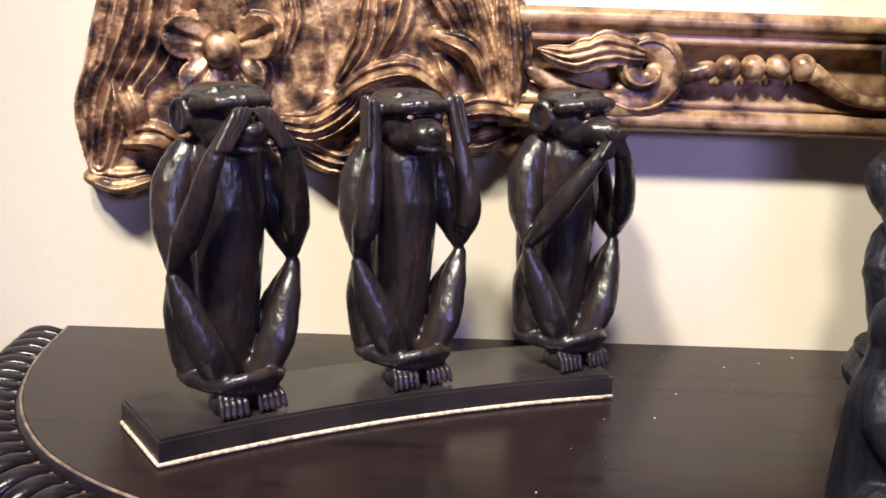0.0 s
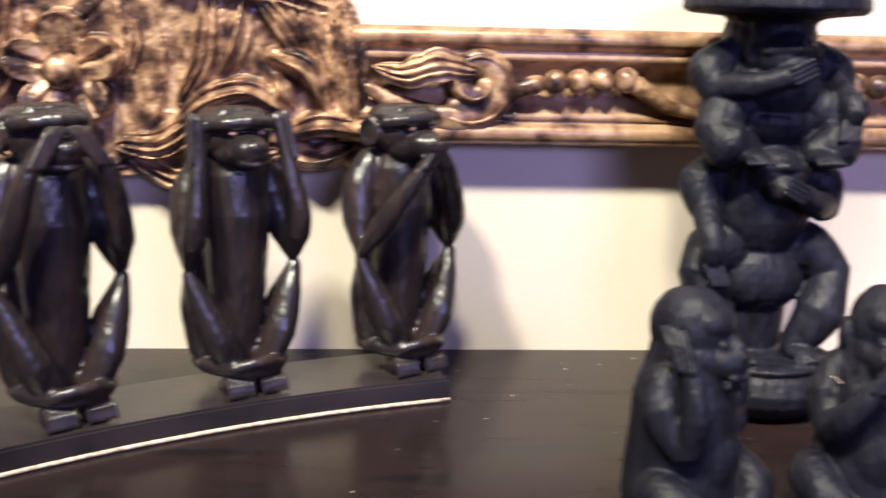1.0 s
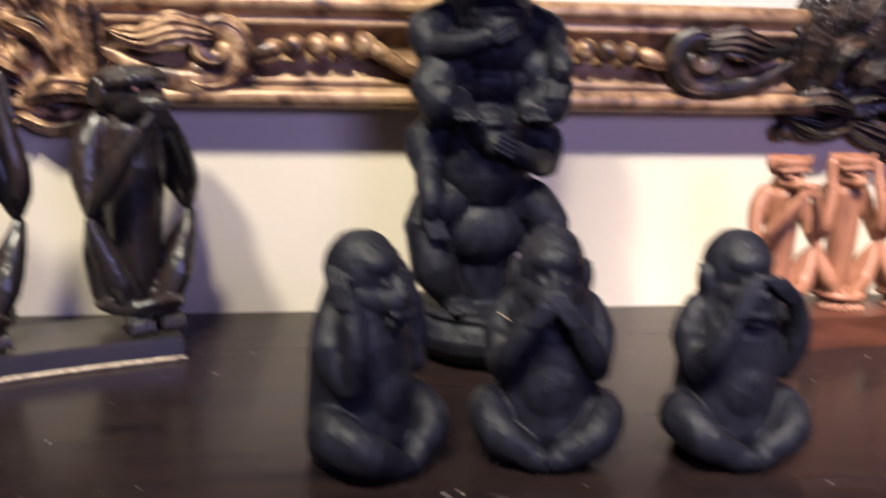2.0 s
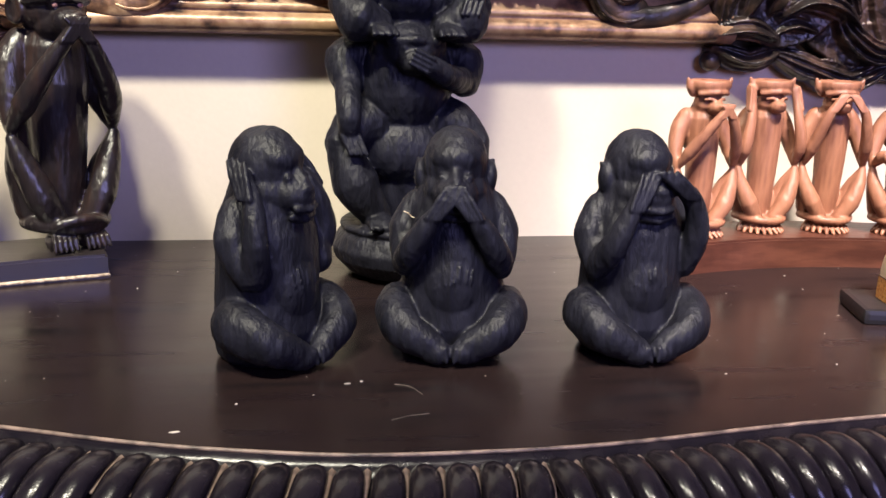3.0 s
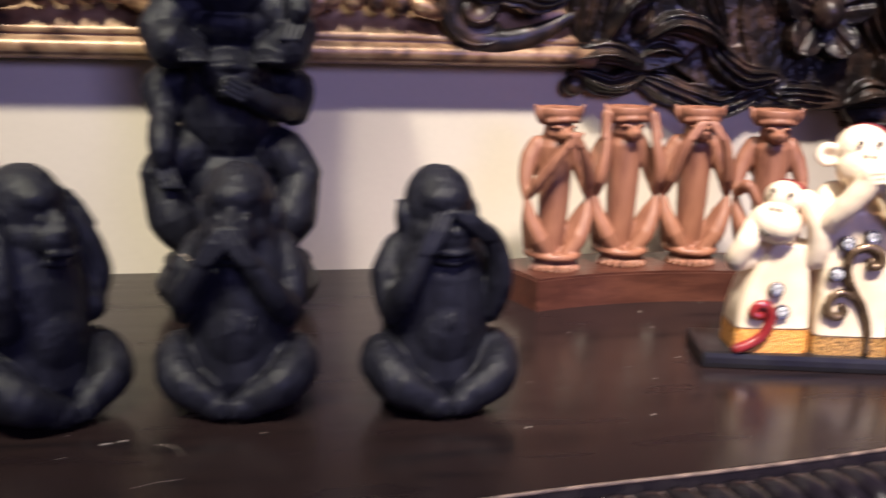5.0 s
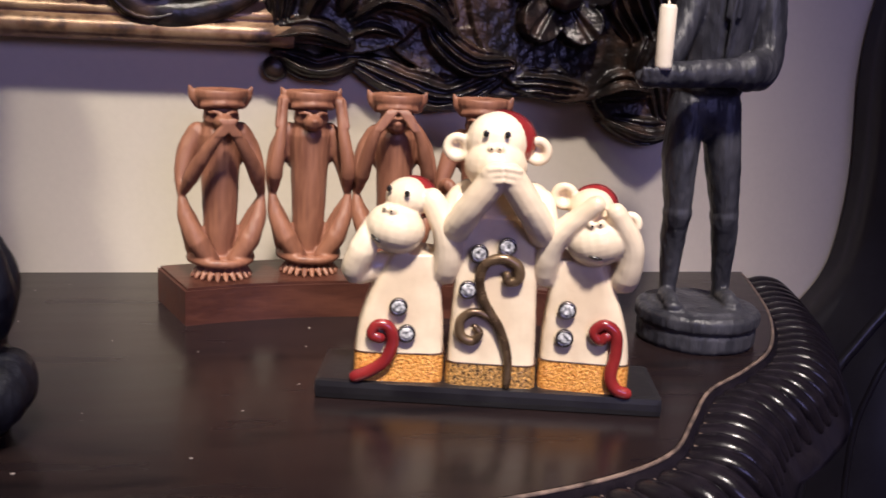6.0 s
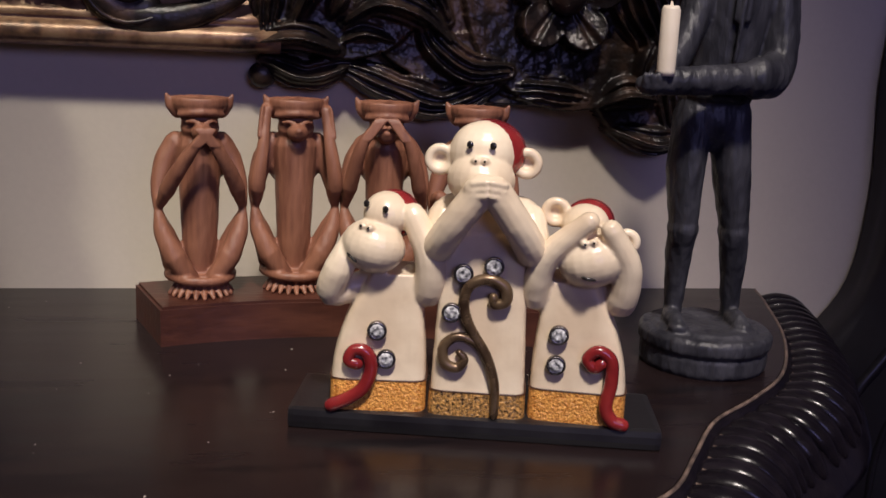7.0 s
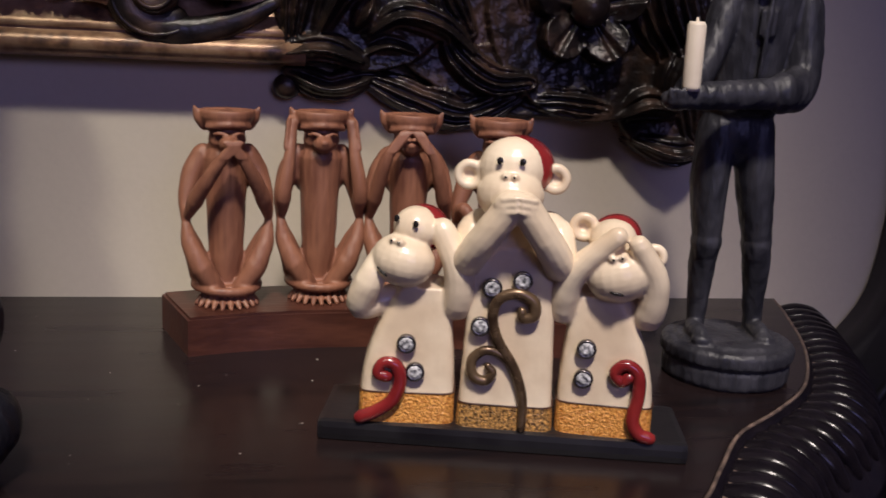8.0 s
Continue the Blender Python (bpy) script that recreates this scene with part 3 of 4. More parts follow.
# ---- carved monkeys ----
def monkey(bm, fine, gesture, slim=False, nod=0.0):
    """A tall squatting monkey, 0.235 high, facing -y, feet at the origin; fingers and toes go into fine. slim: the narrow red-brown kind."""
    w = 0.90 if slim else 1.0
    # trunk, back and seat
    tube(bm, [(0, 0.004, 0.026), (0, 0.002, 0.06), (0, 0.001, 0.10), (0, 0.002, 0.145), (0, 0.004, 0.178), (0, 0.002, 0.192)], [0.020 * w, 0.0235 * w, 0.0230 if slim else 0.0265, 0.0250 if slim else 0.0300, 0.0275, 0.021], n=24)
    ball(bm, (0, 0.016, 0.158), (0.036, 0.024, 0.034))
    if not slim:
        ball(bm, (0, 0.020, 0.105), (0.033, 0.019, 0.085))
        ball(bm, (0, 0.012, 0.045), (0.034, 0.024, 0.026))
    hd = bmesh.new()
    if slim:
        # wedge-shaped face under a flat crown with turned-up corners
        tube(hd, [(0, -0.002, 0.188), (0, -0.005, 0.198), (0, -0.004, 0.207)], [0.018, 0.023, 0.0215], n=20, flat=0.85)
        lathe(hd, [(0.022, 0.214), (0.030, 0.2195), (0.0335, 0.226), (0.0335, 0.233), (0.031, 0.2355), (0.027, 0.2325), (0.010, 0.2310)], 28, (0, -0.003, 0), squash=0.88)
        tube(hd, [(-0.024, -0.018, 0.2155), (-0.012, -0.027, 0.218), (0, -0.030, 0.2185), (0.012, -0.027, 0.218), (0.024, -0.018, 0.2155)], 0.0042, n=10)
        ball(hd, (0, -0.026, 0.196), (0.0125, 0.015, 0.0105))
        ball(hd, (0, -0.039, 0.199), (0.0055, 0.004, 0.004))
        for s in (-1, 1):
            tube(hd, [(s * 0.026, -0.002, 0.217), (s * 0.034, -0.004, 0.226), (s * 0.0385, -0.005, 0.237)], [0.008, 0.0065, 0.0025], n=10)
            tube(hd, [(s * 0.004, -0.029, 0.207), (s * 0.012, -0.026, 0.2085), (s * 0.017, -0.021, 0.207)], 0.0026, n=8)
    else:
        # low ridged cap, overhanging brow, round muzzle with a turned-up nose
        ball(hd, (0, 0.000, 0.207), (0.0305, 0.030, 0.0215))
        ball(hd, (0, -0.012, 0.197), (0.023, 0.021, 0.016))
        lathe(hd, [(0.024, 0.2165), (0.0310, 0.2200), (0.0315, 0.2232), (0.0285, 0.2250), (0.0262, 0.2274), (0.0205, 0.2294), (0.008, 0.2300)], 30, (0, -0.001, 0), squash=0.92)
        tube(hd, [(-0.0285, -0.012, 0.2165), (-0.018, -0.0265, 0.2195), (0, -0.0325, 0.2210), (0.018, -0.0265, 0.2195), (0.0285, -0.012, 0.2165)], [0.0050, 0.0056, 0.0060, 0.0056, 0.0050], n=12)
        for k in (-1, 0, 1):
            tube(hd, [(-0.017, -0.010 + 0.008 * k, 0.2288), (0.0, -0.012 + 0.009 * k, 0.2300), (0.017, -0.010 + 0.008 * k, 0.2288)], 0.0015, n=6)
        ball(hd, (0, -0.030, 0.1985), (0.0170, 0.0195, 0.0135))
        ball(hd, (0, -0.0455, 0.2025), (0.0080, 0.0050, 0.0058))
        tube(hd, [(-0.012, -0.0420, 0.1905), (0, -0.0470, 0.1892), (0.012, -0.0420, 0.1905)], 0.0021, n=8)
        for s in (-1, 1):
            ball(hd, (s * 0.0125, -0.0265, 0.2125), (0.0048, 0.0030, 0.0030))
            if gesture != "ears":
                ring = [(s * (0.0325 + 0.002 * math.cos(a)), 0.004 + 0.0085 * math.cos(a), 0.208 + 0.0100 * math.sin(a)) for a in np.linspace(0, 2 * math.pi, 15)]
                tube(hd, ring, 0.0030, n=8)
                ball(hd, (s * 0.031, 0.005, 0.207), (0.0035, 0.0085, 0.010))
    hd.transform(Matrix.Translation((0, 0, 0.20)) @ pose(0, 0, 0, 0, 0, nod) @ Matrix.Translation((0, 0, -0.20)))
    me = bpy.data.meshes.new("head")
    hd.to_mesh(me)
    hd.free()
    bm.from_mesh(me)
    bpy.data.meshes.remove(me)
    k = 0.92 if slim else 1.0
    for s in (-1, 1):
        # shoulder and upper arm bow out to a pointed elbow
        p = smooth_path([(s * 0.027, 0.010, 0.180), (s * (0.0385 if slim else 0.0370), 0.009, 0.160), (s * (0.0470 if slim else 0.0430), 0.001, 0.132), (s * (0.0495 if slim else 0.0470), -0.011, 0.108)], 4)
        tube(bm, p, taper(len(p), 0.0130, 0.0135 if slim else 0.0160, 0.0108 if slim else 0.0140, 0.0066 if slim else 0.0058), n=20)
        if gesture == "eyes":
            hand = [(s * 0.0480, -0.015, 0.110), (s * 0.0400, -0.033, 0.146), (s * 0.0290, -0.044, 0.186), (s * 0.0095, -0.041, 0.213)]
        elif gesture == "ears":
            hand = [(s * 0.0480, -0.015, 0.110), (s * 0.0470, -0.027, 0.142), (s * 0.0400, -0.022, 0.184), (s * 0.0355, -0.011, 0.221)]
        elif gesture == "mouth":
            hand = [(s * 0.0480, -0.015, 0.110), (s * 0.0350, -0.036, 0.143), (s * 0.0150, -0.052, 0.178), (-s * 0.0020, -0.0545, 0.199)]
        else:
            hand = [(s * 0.0480, -0.015, 0.110), (s * 0.038, -0.034, 0.125), (s * 0.022, -0.040, 0.100), (s * 0.008, -0.038, 0.075)]
        p = smooth_path(hand, 5)
        tube(bm, p, taper(len(p), 0.0056, 0.0108 * k, 0.0100 * k, 0.0080, 0.0062, 0.0058), n=18, flat=0.9)
        end, back = Vector(hand[3]), Vector(hand[2])
        d = (end - back).normalized()
        for q in (-1.5, -0.5, 0.5, 1.5):
            off = Vector((q * 0.0043, 0, 0)) if gesture != "ears" else Vector((s * 0.003, q * 0.0043, 0))
            lift = Vector((0, -0.0045, 0)) if gesture != "ears" else Vector((s * 0.004, 0, 0))
            tube(fine, [back + d * 0.007 + off * 0.7 + lift * 1.15, end + off * 0.9 + lift, end + off + lift * 0.7 + d * (0.006 - 0.0012 * abs(q))], [0.0024, 0.0022, 0.0017], n=8)
        # folded legs: pointed knees under the elbows, full spindles down to the ankles
        knee = Vector((s * (0.0495 if slim else 0.0480), -0.013, 0.0995))
        p = smooth_path([knee, (s * (0.0455 if slim else 0.0405), -0.017, 0.078), (s * (0.0320 if slim else 0.0285), -0.024, 0.048), (s * 0.0150, -0.022, 0.022)], 4)
        tube(bm, p, taper(len(p), 0.0060, 0.0105 if slim else 0.0115, 0.0138, 0.0110), n=20)
        p = smooth_path([knee, (s * 0.0410, -0.004, 0.072), (s * 0.0290, 0.002, 0.036)], 4)
        tube(bm, p, taper(len(p), 0.0052, 0.0118, 0.0160), n=20)
        if not slim:
            ball(bm, (s * 0.0150, -0.024, 0.008), (0.0125, 0.0165, 0.0105))
            for q in range(5):
                x = s * 0.0155 + (q - 2) * 0.0050
                tube(fine, [(x * 0.90, -0.031, 0.0165), (x * 0.98, -0.0390, 0.0110), (x * 1.02, -0.0415, 0.0030)], [0.0020, 0.0023, 0.0020], n=8)
    if slim:
        lathe(bm, [(0.034, 0.0), (0.033, 0.004), (0.026, 0.016), (0.022, 0.024)], 30, (0, -0.004, 0), squash=0.9)
        for j in range(11):
            a = radians(-80 + 16 * j)
            tube(bm, [(0.026 * math.sin(a), -0.004 - 0.025 * math.cos(a), 0.016), (0.033 * math.sin(a), -0.004 - 0.034 * math.cos(a), 0.008), (0.038 * math.sin(a), -0.004 - 0.042 * math.cos(a), 0.002)], [0.0030, 0.0038, 0.0032], n=8)
    # tail coiled round the ankles
    high, wide = (0.022, 0.0385) if slim else (0.0225, 0.0355)
    ring = [(wide * math.cos(a), -0.004 + (0.92 * wide) * math.sin(a), high + 0.0016 * math.sin(2 * a + 1)) for a in np.linspace(0, 2 * math.pi, 33)]
    tube(bm, ring, 0.0056 if slim else 0.0066, n=12)
    if not slim:
        tube(bm, smooth_path([(-0.020, -0.036, 0.025), (-0.006, -0.041, 0.029), (0.010, -0.041, 0.029), (0.024, -0.034, 0.024)], 4), 0.0050, n=10)


def standing_figure(name, gesture, place, turn, size, mat, label, group, wide=1.0, slim=False, nod=0.0):
    bm = bmesh.new()
    extra, eyes = bmesh.new(), bmesh.new()
    monkey(bm, extra, gesture, slim, nod)
    s = size / 0.235
    grow = Matrix.Diagonal((s * wide, s, s, 1))
    bm.transform(grow)
    if gesture in ("ears", "mouth") and not slim:
        for side in (-1, 1):
            eye = pose(0, 0, 0, 0, 0, nod) @ Vector((side * 0.0125, -0.0292, 0.2125))
            ball(eyes, eye, (0.0029, 0.0018, 0.0022), mat=1, seg=10, rings=6)
    extra.transform(grow)
    eyes.transform(grow)
    ob = sculpt(name, bm, [mat, INLAY], pose(*place, 0, 0, turn), 0.0012 * max(s, 0.7), 3, (0.0005, 240, 3.0) if not slim else (0.0003, 300, 3.0), extra, eyes)
    return tagged(ob, label, "statuette", group)


def arc_base(name, centre, radius, a0, a1, depth, z0, z1, mat, label, line=False, flare=0.0):
    """A slab bent round a centre nearer the room; its inner edge faces the camera's side."""
    bm = bmesh.new()
    n = 24
    angs = [a0 + (a1 - a0) * i / n for i in range(n + 1)]
    inner = [(centre[0] + radius * math.cos(a), centre[1] + radius * math.sin(a)) for a in angs]
    outer = [(centre[0] + (radius + depth) * math.cos(a), centre[1] + (radius + depth) * math.sin(a)) for a in angs]
    slab(bm, inner + outer[::-1], z0, z1, 0.002)
    ob = tagged(part(name, bm, mat, smooth=False), label, "display base")
    if line:
        bm = bmesh.new()
        tube(bm, [(x, y, z0 + 0.0022) for x, y in [outer[0]] + inner + [outer[-1]]], 0.0017, n=6)
        part("scraped_edge", bm, RAWEDGE, ob, "pale scraped lower edge line")
    return ob


# polished black trio on its bent base
arc_base("curved_base", (0.38, -0.219), 0.985, radians(124.2), radians(103.9), 0.078, 0.80, 0.82, EBONYBASE, "black polished curved wooden base with pale scraped lower edge", line=True)
standing_figure("monkey_statuette", "eyes", (-0.143, 0.672, 0.82), 36, 0.228, EBONY, "polished black wooden monkey covering its eyes with both hands", "black monkeys on curved base", 0.94)
standing_figure("monkey_statuette", "ears", (-0.024, 0.732, 0.82), 30, 0.222, EBONY, "polished black wooden monkey covering its ears with both hands", "black monkeys on curved base", 0.94)
standing_figure("monkey_statuette", "mouth", (0.102, 0.780, 0.82), 32, 0.222, EBONY, "polished black wooden monkey covering its mouth with both hands", "black monkeys on curved base", 0.94, nod=8)

# red-brown foursome on its bent base
arc_base("curved_base", (0.765, 0.36), 0.372, radians(109), radians(64), 0.075, 0.80, 0.828, TEAKBASE, "dark red-brown curved wooden base")
for g, x, y, turn in (("mouth", 0.668, 0.758, 10), ("ears", 0.736, 0.772, 4), ("eyes", 0.803, 0.770, -6), ("lap", 0.868, 0.752, -16)):
    says = {"mouth": "covering its mouth", "ears": "covering its ears", "eyes": "covering its eyes", "lap": "with hands in its lap"}[g]
    standing_figure("monkey_statuette", g, (x, y, 0.828), turn, 0.142, TEAK, "carved red-brown wooden monkey " + says, "red-brown monkeys on curved base", 0.98, True)


# ---- seated matt black monkeys ----
def seated(gesture, place, turn, head_turn, label):
    bm = bmesh.new()
    # one tall rounded block of a body, narrowing from the crossed legs to the hooded head
    rings = []
    for z, rx, ry, y in ((0.0, 0.036, 0.032, 0.004), (0.004, 0.041, 0.036, 0.004), (0.022, 0.043, 0.040, 0.003), (0.045, 0.042, 0.038, 0.003), (0.066, 0.0415, 0.037, 0.002), (0.086, 0.041, 0.035, 0.003), (0.098, 0.037, 0.031, 0.004), (0.108, 0.031, 0.028, 0.003), (0.124, 0.024, 0.025, 0.003)):
        rings.append([bm.verts.new((rx * math.cos(t), y + ry * math.sin(t), z)) for t in np.linspace(0, 2 * math.pi, 33)[:-1]])
    for a, b in zip(rings, rings[1:]):
        for k in range(32):
            bm.faces.new((a[k], a[(k + 1) % 32], b[(k + 1) % 32], b[k]))
    bm.faces.new(rings[0][::-1])
    bm.faces.new(rings[-1])
    ball(bm, (0, -0.022, 0.050), (0.024, 0.017, 0.028))
    ball(bm, (0, -0.014, 0.082), (0.024, 0.018, 0.020))
    hd = bmesh.new()
    ball(hd, (0, 0.003, 0.128), (0.0265, 0.029, 0.0255))
    ball(hd, (0, -0.004, 0.112), (0.0265, 0.024, 0.018))
    ball(hd, (0, -0.021, 0.1105), (0.0180, 0.0175, 0.0140))
    ball(hd, (0, -0.0350, 0.1155), (0.0080, 0.0040, 0.0042))
    tube(hd, [(0, -0.024, 0.127), (0, -0.0315, 0.119)], [0.0042, 0.0056], n=10)
    ball(hd, (0, -0.010, 0.1335), (0.0215, 0.0175, 0.0125))
    tube(hd, [(-0.013, -0.0335, 0.1040), (0, -0.0385, 0.1028), (0.013, -0.0335, 0.1040)], 0.0023, n=8)
    tube(hd, [(-0.014, -0.0300, 0.0985), (0, -0.0340, 0.0965), (0.014, -0.0300, 0.0985)], 0.0030, n=8)
    fine, fine_head = bmesh.new(), bmesh.new()
    arms = {"ears": ("ears", "ears"), "mouth": ("mouth", "mouth"), "eyes": ("eyes", "side")}[gesture]
    for s in (-1, 1):
        ball(hd, (s * 0.0100, -0.0255, 0.1225), (0.0040, 0.0024, 0.0024))
        way = arms[0] if s < 0 else arms[1]
        if way != "ears":
            ball(hd, (s * 0.0285, 0.004, 0.120), (0.0050, 0.0085, 0.0105))
            tube(hd, [(s * 0.0300, 0.009 - 0.009 * math.sin(a) * 0.9, 0.120 + 0.0095 * math.cos(a)) for a in np.linspace(0, math.pi, 9)], 0.0022, n=8)
        sh, el = (s * 0.0310, 0.004, 0.098), (s * 0.0385, -0.016, 0.0640)
        tube(bm, smooth_path([sh, (s * 0.0395, -0.002, 0.082), el], 4), taper(9, 0.0120, 0.0135, 0.0105), n=20)
        ends = {
            "ears": [el, (s * 0.0440, -0.020, 0.084), (s * 0.0385, -0.014, 0.108), (s * 0.0315, -0.002, 0.125)],
            "mouth": [el, (s * 0.0330, -0.034, 0.076), (s * 0.0200, -0.042, 0.094), (s * 0.0060, -0.0415, 0.110)],
            "eyes": [el, (s * 0.0330, -0.034, 0.080), (s * 0.0230, -0.038, 0.100), (s * 0.0120, -0.0350, 0.118)],
            "side": [el, (s * 0.0420, -0.026, 0.084), (s * 0.0350, -0.030, 0.108), (s * 0.0150, -0.0335, 0.122)],
        }[way]
        where = hd if way == "ears" else bm
        p = smooth_path(ends, 4)
        tube(where, p, taper(len(p), 0.0105, 0.0100, 0.0080, 0.0048), n=16)
        e, b = Vector(ends[3]), Vector(ends[2])
        d = (e - b).normalized()
        for k in (-1.5, -0.5, 0.5, 1.5):
            off = Vector((k * 0.0046, 0, 0.0008 * abs(k))) if way != "ears" else Vector((s * 0.003, k * 0.0046, 0))
            lift = Vector((0, -0.0062, 0)) if way != "ears" else Vector((s * 0.0062, -0.001, 0))
            tube(fine_head if way == "ears" else fine, [b + d * 0.006 + off * 0.7 + lift, e + off * 0.95 + lift * 0.9, e + off * 1.05 + d * (0.013 - 0.002 * abs(k)) + lift * 0.55], [0.0024, 0.0024, 0.0019], n=8)
        # crossed legs with the feet side by side in front
        p = smooth_path([(s * 0.024, 0.008, 0.022), (s * 0.0445, -0.010, 0.0300), (s * 0.0380, -0.036, 0.0230), (s * 0.0120, -0.044, 0.0120)], 4)
        tube(bm, p, taper(len(p), 0.0180, 0.0175, 0.0150, 0.0095), n=20)
        ball(bm, (s * 0.0130, -0.0440, 0.0100), (0.0150, 0.0100, 0.0085), (0, 0, s * 24))
        for k in range(4):
            x, y = s * (0.004 + 0.0052 * k), -0.0500 + 0.0016 * k
            tube(fine, [(x + s * 0.003, y + 0.006, 0.0170 - 0.001 * k), (x, y - 0.0020, 0.0130 - 0.001 * k), (x - s * 0.001, y - 0.0035, 0.0060)], [0.0025, 0.0025, 0.0019], n=8)
    rng = random.Random(gesture)
    for k in range(8):
        x, z = (k - 3.5) * 0.0044 + rng.uniform(-0.0012, 0.0012), rng.uniform(0.056, 0.066)
        long = rng.uniform(0.008, 0.018)
        tube(fine, [(x, -0.0383 + 0.25 * abs(x), z), (x * 0.92, -0.0398 + 0.25 * abs(x), z - long / 2), (x * 0.84, -0.0388 + 0.25 * abs(x), z - long)], [0.0005, 0.0010, 0.0005], n=6)
    turn_head = Matrix.Translation((0, 0.003, 0)) @ pose(0, 0, 0, 0, 0, head_turn) @ Matrix.Translation((0, -0.003, 0))
    for piece, into in ((hd, bm), (fine_head, fine)):
        piece.transform(turn_head)
        me = bpy.data.meshes.new("head")
        piece.to_mesh(me)
        piece.free()
        into.from_mesh(me)
        bpy.data.meshes.remove(me)
    for piece in (bm, fine):
        piece.transform(Matrix.Diagonal((0.83, 0.88, 1.0, 1)))
    ob = sculpt("monkey_statuette", bm, SOOT, pose(*place, 0, 0, turn), 0.0011, 3, (0.0007, 170, 3.5), fine)
    return tagged(ob, label, "statuette", "seated black monkeys")


seated("ears", (0.277, 0.540, 0.80), 42, 10, "matt black carved monkey sitting with hands over ears")
seated("mouth", (0.400, 0.545, 0.80), -10, 0, "matt black carved monkey sitting with hands over mouth")
seated("eyes", (0.524, 0.535, 0.80), 4, 6, "matt black carved monkey sitting with hands over eyes")


# ---- totem of stacked monkeys ----
def totem():
    bm = bmesh.new()
    # turned pot as the foot
    lathe(bm, [(0.040, 0.0), (0.052, 0.004), (0.064, 0.016), (0.0665, 0.026), (0.061, 0.037), (0.056, 0.040), (0.060, 0.0425), (0.0595, 0.0455), (0.054, 0.0470), (0.030, 0.0465)], 44, (0.004, -0.012, 0))
    tube(bm, [(0, 0.006, 0.04), (0, 0.008, 0.15), (0, 0.008, 0.24), (0, 0.006, 0.30)], [0.030, 0.038, 0.038, 0.036], n=24)
    fine = bmesh.new()
    # two squatting monkeys, one on the other's shoulders: sole, hip, knee, waist, shoulder and crown heights
    for sole, hip, knee_z, waist, sh, crown, knee_x, elbow_x, side in ((0.050, 0.098, 0.116, 0.146, 0.196, 0.214, 0.0560, 0.0500, 1), (0.206, 0.222, 0.228, 0.245, 0.284, 0.306, 0.0530, 0.0500, -1)):
        tall = sh - hip
        ball(bm, (0, -0.006, hip + 0.010), (0.042, 0.032, 0.34 * tall))
        ball(bm, (0, -0.010, waist + 0.2 * tall), (0.040, 0.030, 0.48 * tall))
        ball(bm, (0, 0.000, sh - 0.010), (0.042, 0.024, 0.020))
        # head thrust forwards, with brow, muzzle and ears
        hz = sh - 0.002
        ball(bm, (0, -0.026, hz), (0.0245, 0.022, 0.0205))
        ball(bm, (0, -0.043, hz - 0.010), (0.0140, 0.0110, 0.0105))
        tube(bm, [(-0.019, -0.038, hz + 0.005), (0, -0.047, hz + 0.0075), (0.019, -0.038, hz + 0.005)], 0.0042, n=10)
        for s in (-1, 1):
            ball(bm, (s * 0.0255, -0.022, hz), (0.0055, 0.0080, 0.0095))
            ball(bm, (s * 0.0085, -0.0445, hz + 0.0005), (0.0034, 0.0026, 0.0026))
            # thighs out to wide knees, shins back in to the ankles
            p = smooth_path([(s * 0.016, 0.002, hip + 0.016), (s * knee_x * 0.66, -0.012, knee_z + 0.014), (s * knee_x, -0.026, knee_z)], 4)
            tube(bm, p, taper(len(p), 0.0260, 0.0240, 0.0150), n=20)
            p = smooth_path([(s * knee_x, -0.027, knee_z - 0.002), (s * knee_x * 0.82, -0.034, 0.5 * (knee_z + sole)), (s * 0.029, -0.034, sole + 0.006)], 4)
            tube(bm, p, taper(len(p), 0.0140, 0.0200, 0.0130), n=18)
            ball(bm, (s * 0.027, -0.045, sole + 0.002), (0.0115, 0.0160, 0.0065))
            for k in range(4):
                tube(bm, [(s * 0.027 + (k - 1.5) * 0.0055, -0.054, sole + 0.004), (s * 0.027 + (k - 1.5) * 0.0060, -0.062, sole)], 0.0026, n=6)
            # shoulder slopes out and down to the elbow
            elbow = Vector((s * elbow_x, -0.014, sh - 0.010 - 0.40 * (sh - waist)))
            tube(bm, smooth_path([(s * 0.034, 0.002, sh - 0.004), (s * (elbow_x + 0.001), -0.004, sh - 0.014), elbow], 4), taper(9, 0.0160, 0.0175, 0.0135), n=18)
            tip = (s * 0.009, -0.0560, hz - 0.012) if s == side else (s * (knee_x - 0.004), -0.0400, knee_z + 0.008)
            half = ((elbow.x + tip[0]) / 2 + (0.0 if s == side else s * 0.002), -0.043, (elbow.z + tip[2]) / 2 - 0.002)
            tube(bm, smooth_path([elbow, half, tip], 4), taper(9, 0.0115, 0.0100, 0.0085), n=16)
            d = Vector((-s * 0.9, -0.05, 0.45)).normalized() if s == side else Vector((-s * 0.35, -0.35, -0.85)).normalized()
            across = Vector((0.35 * s, 0, 0.75)) if s == side else Vector((0.95, 0, 0))
            for f in (-1.5, -0.5, 0.5, 1.5):
                root = Vector(tip) + across * 0.0046 * f + Vector((0, -0.0065, 0))
                tube(fine, [root, root + d * 0.016], [0.0024, 0.0019], n=8)
    # stem and broad shallow dish on top
    tube(bm, [(0, -0.004, 0.292), (0, -0.002, 0.314)], [0.030, 0.031], n=20)
    lathe(bm, [(0.030, 0.308), (0.040, 0.3125), (0.066, 0.3145), (0.0705, 0.3185), (0.069, 0.327), (0.060, 0.334), (0.034, 0.336)], 44)
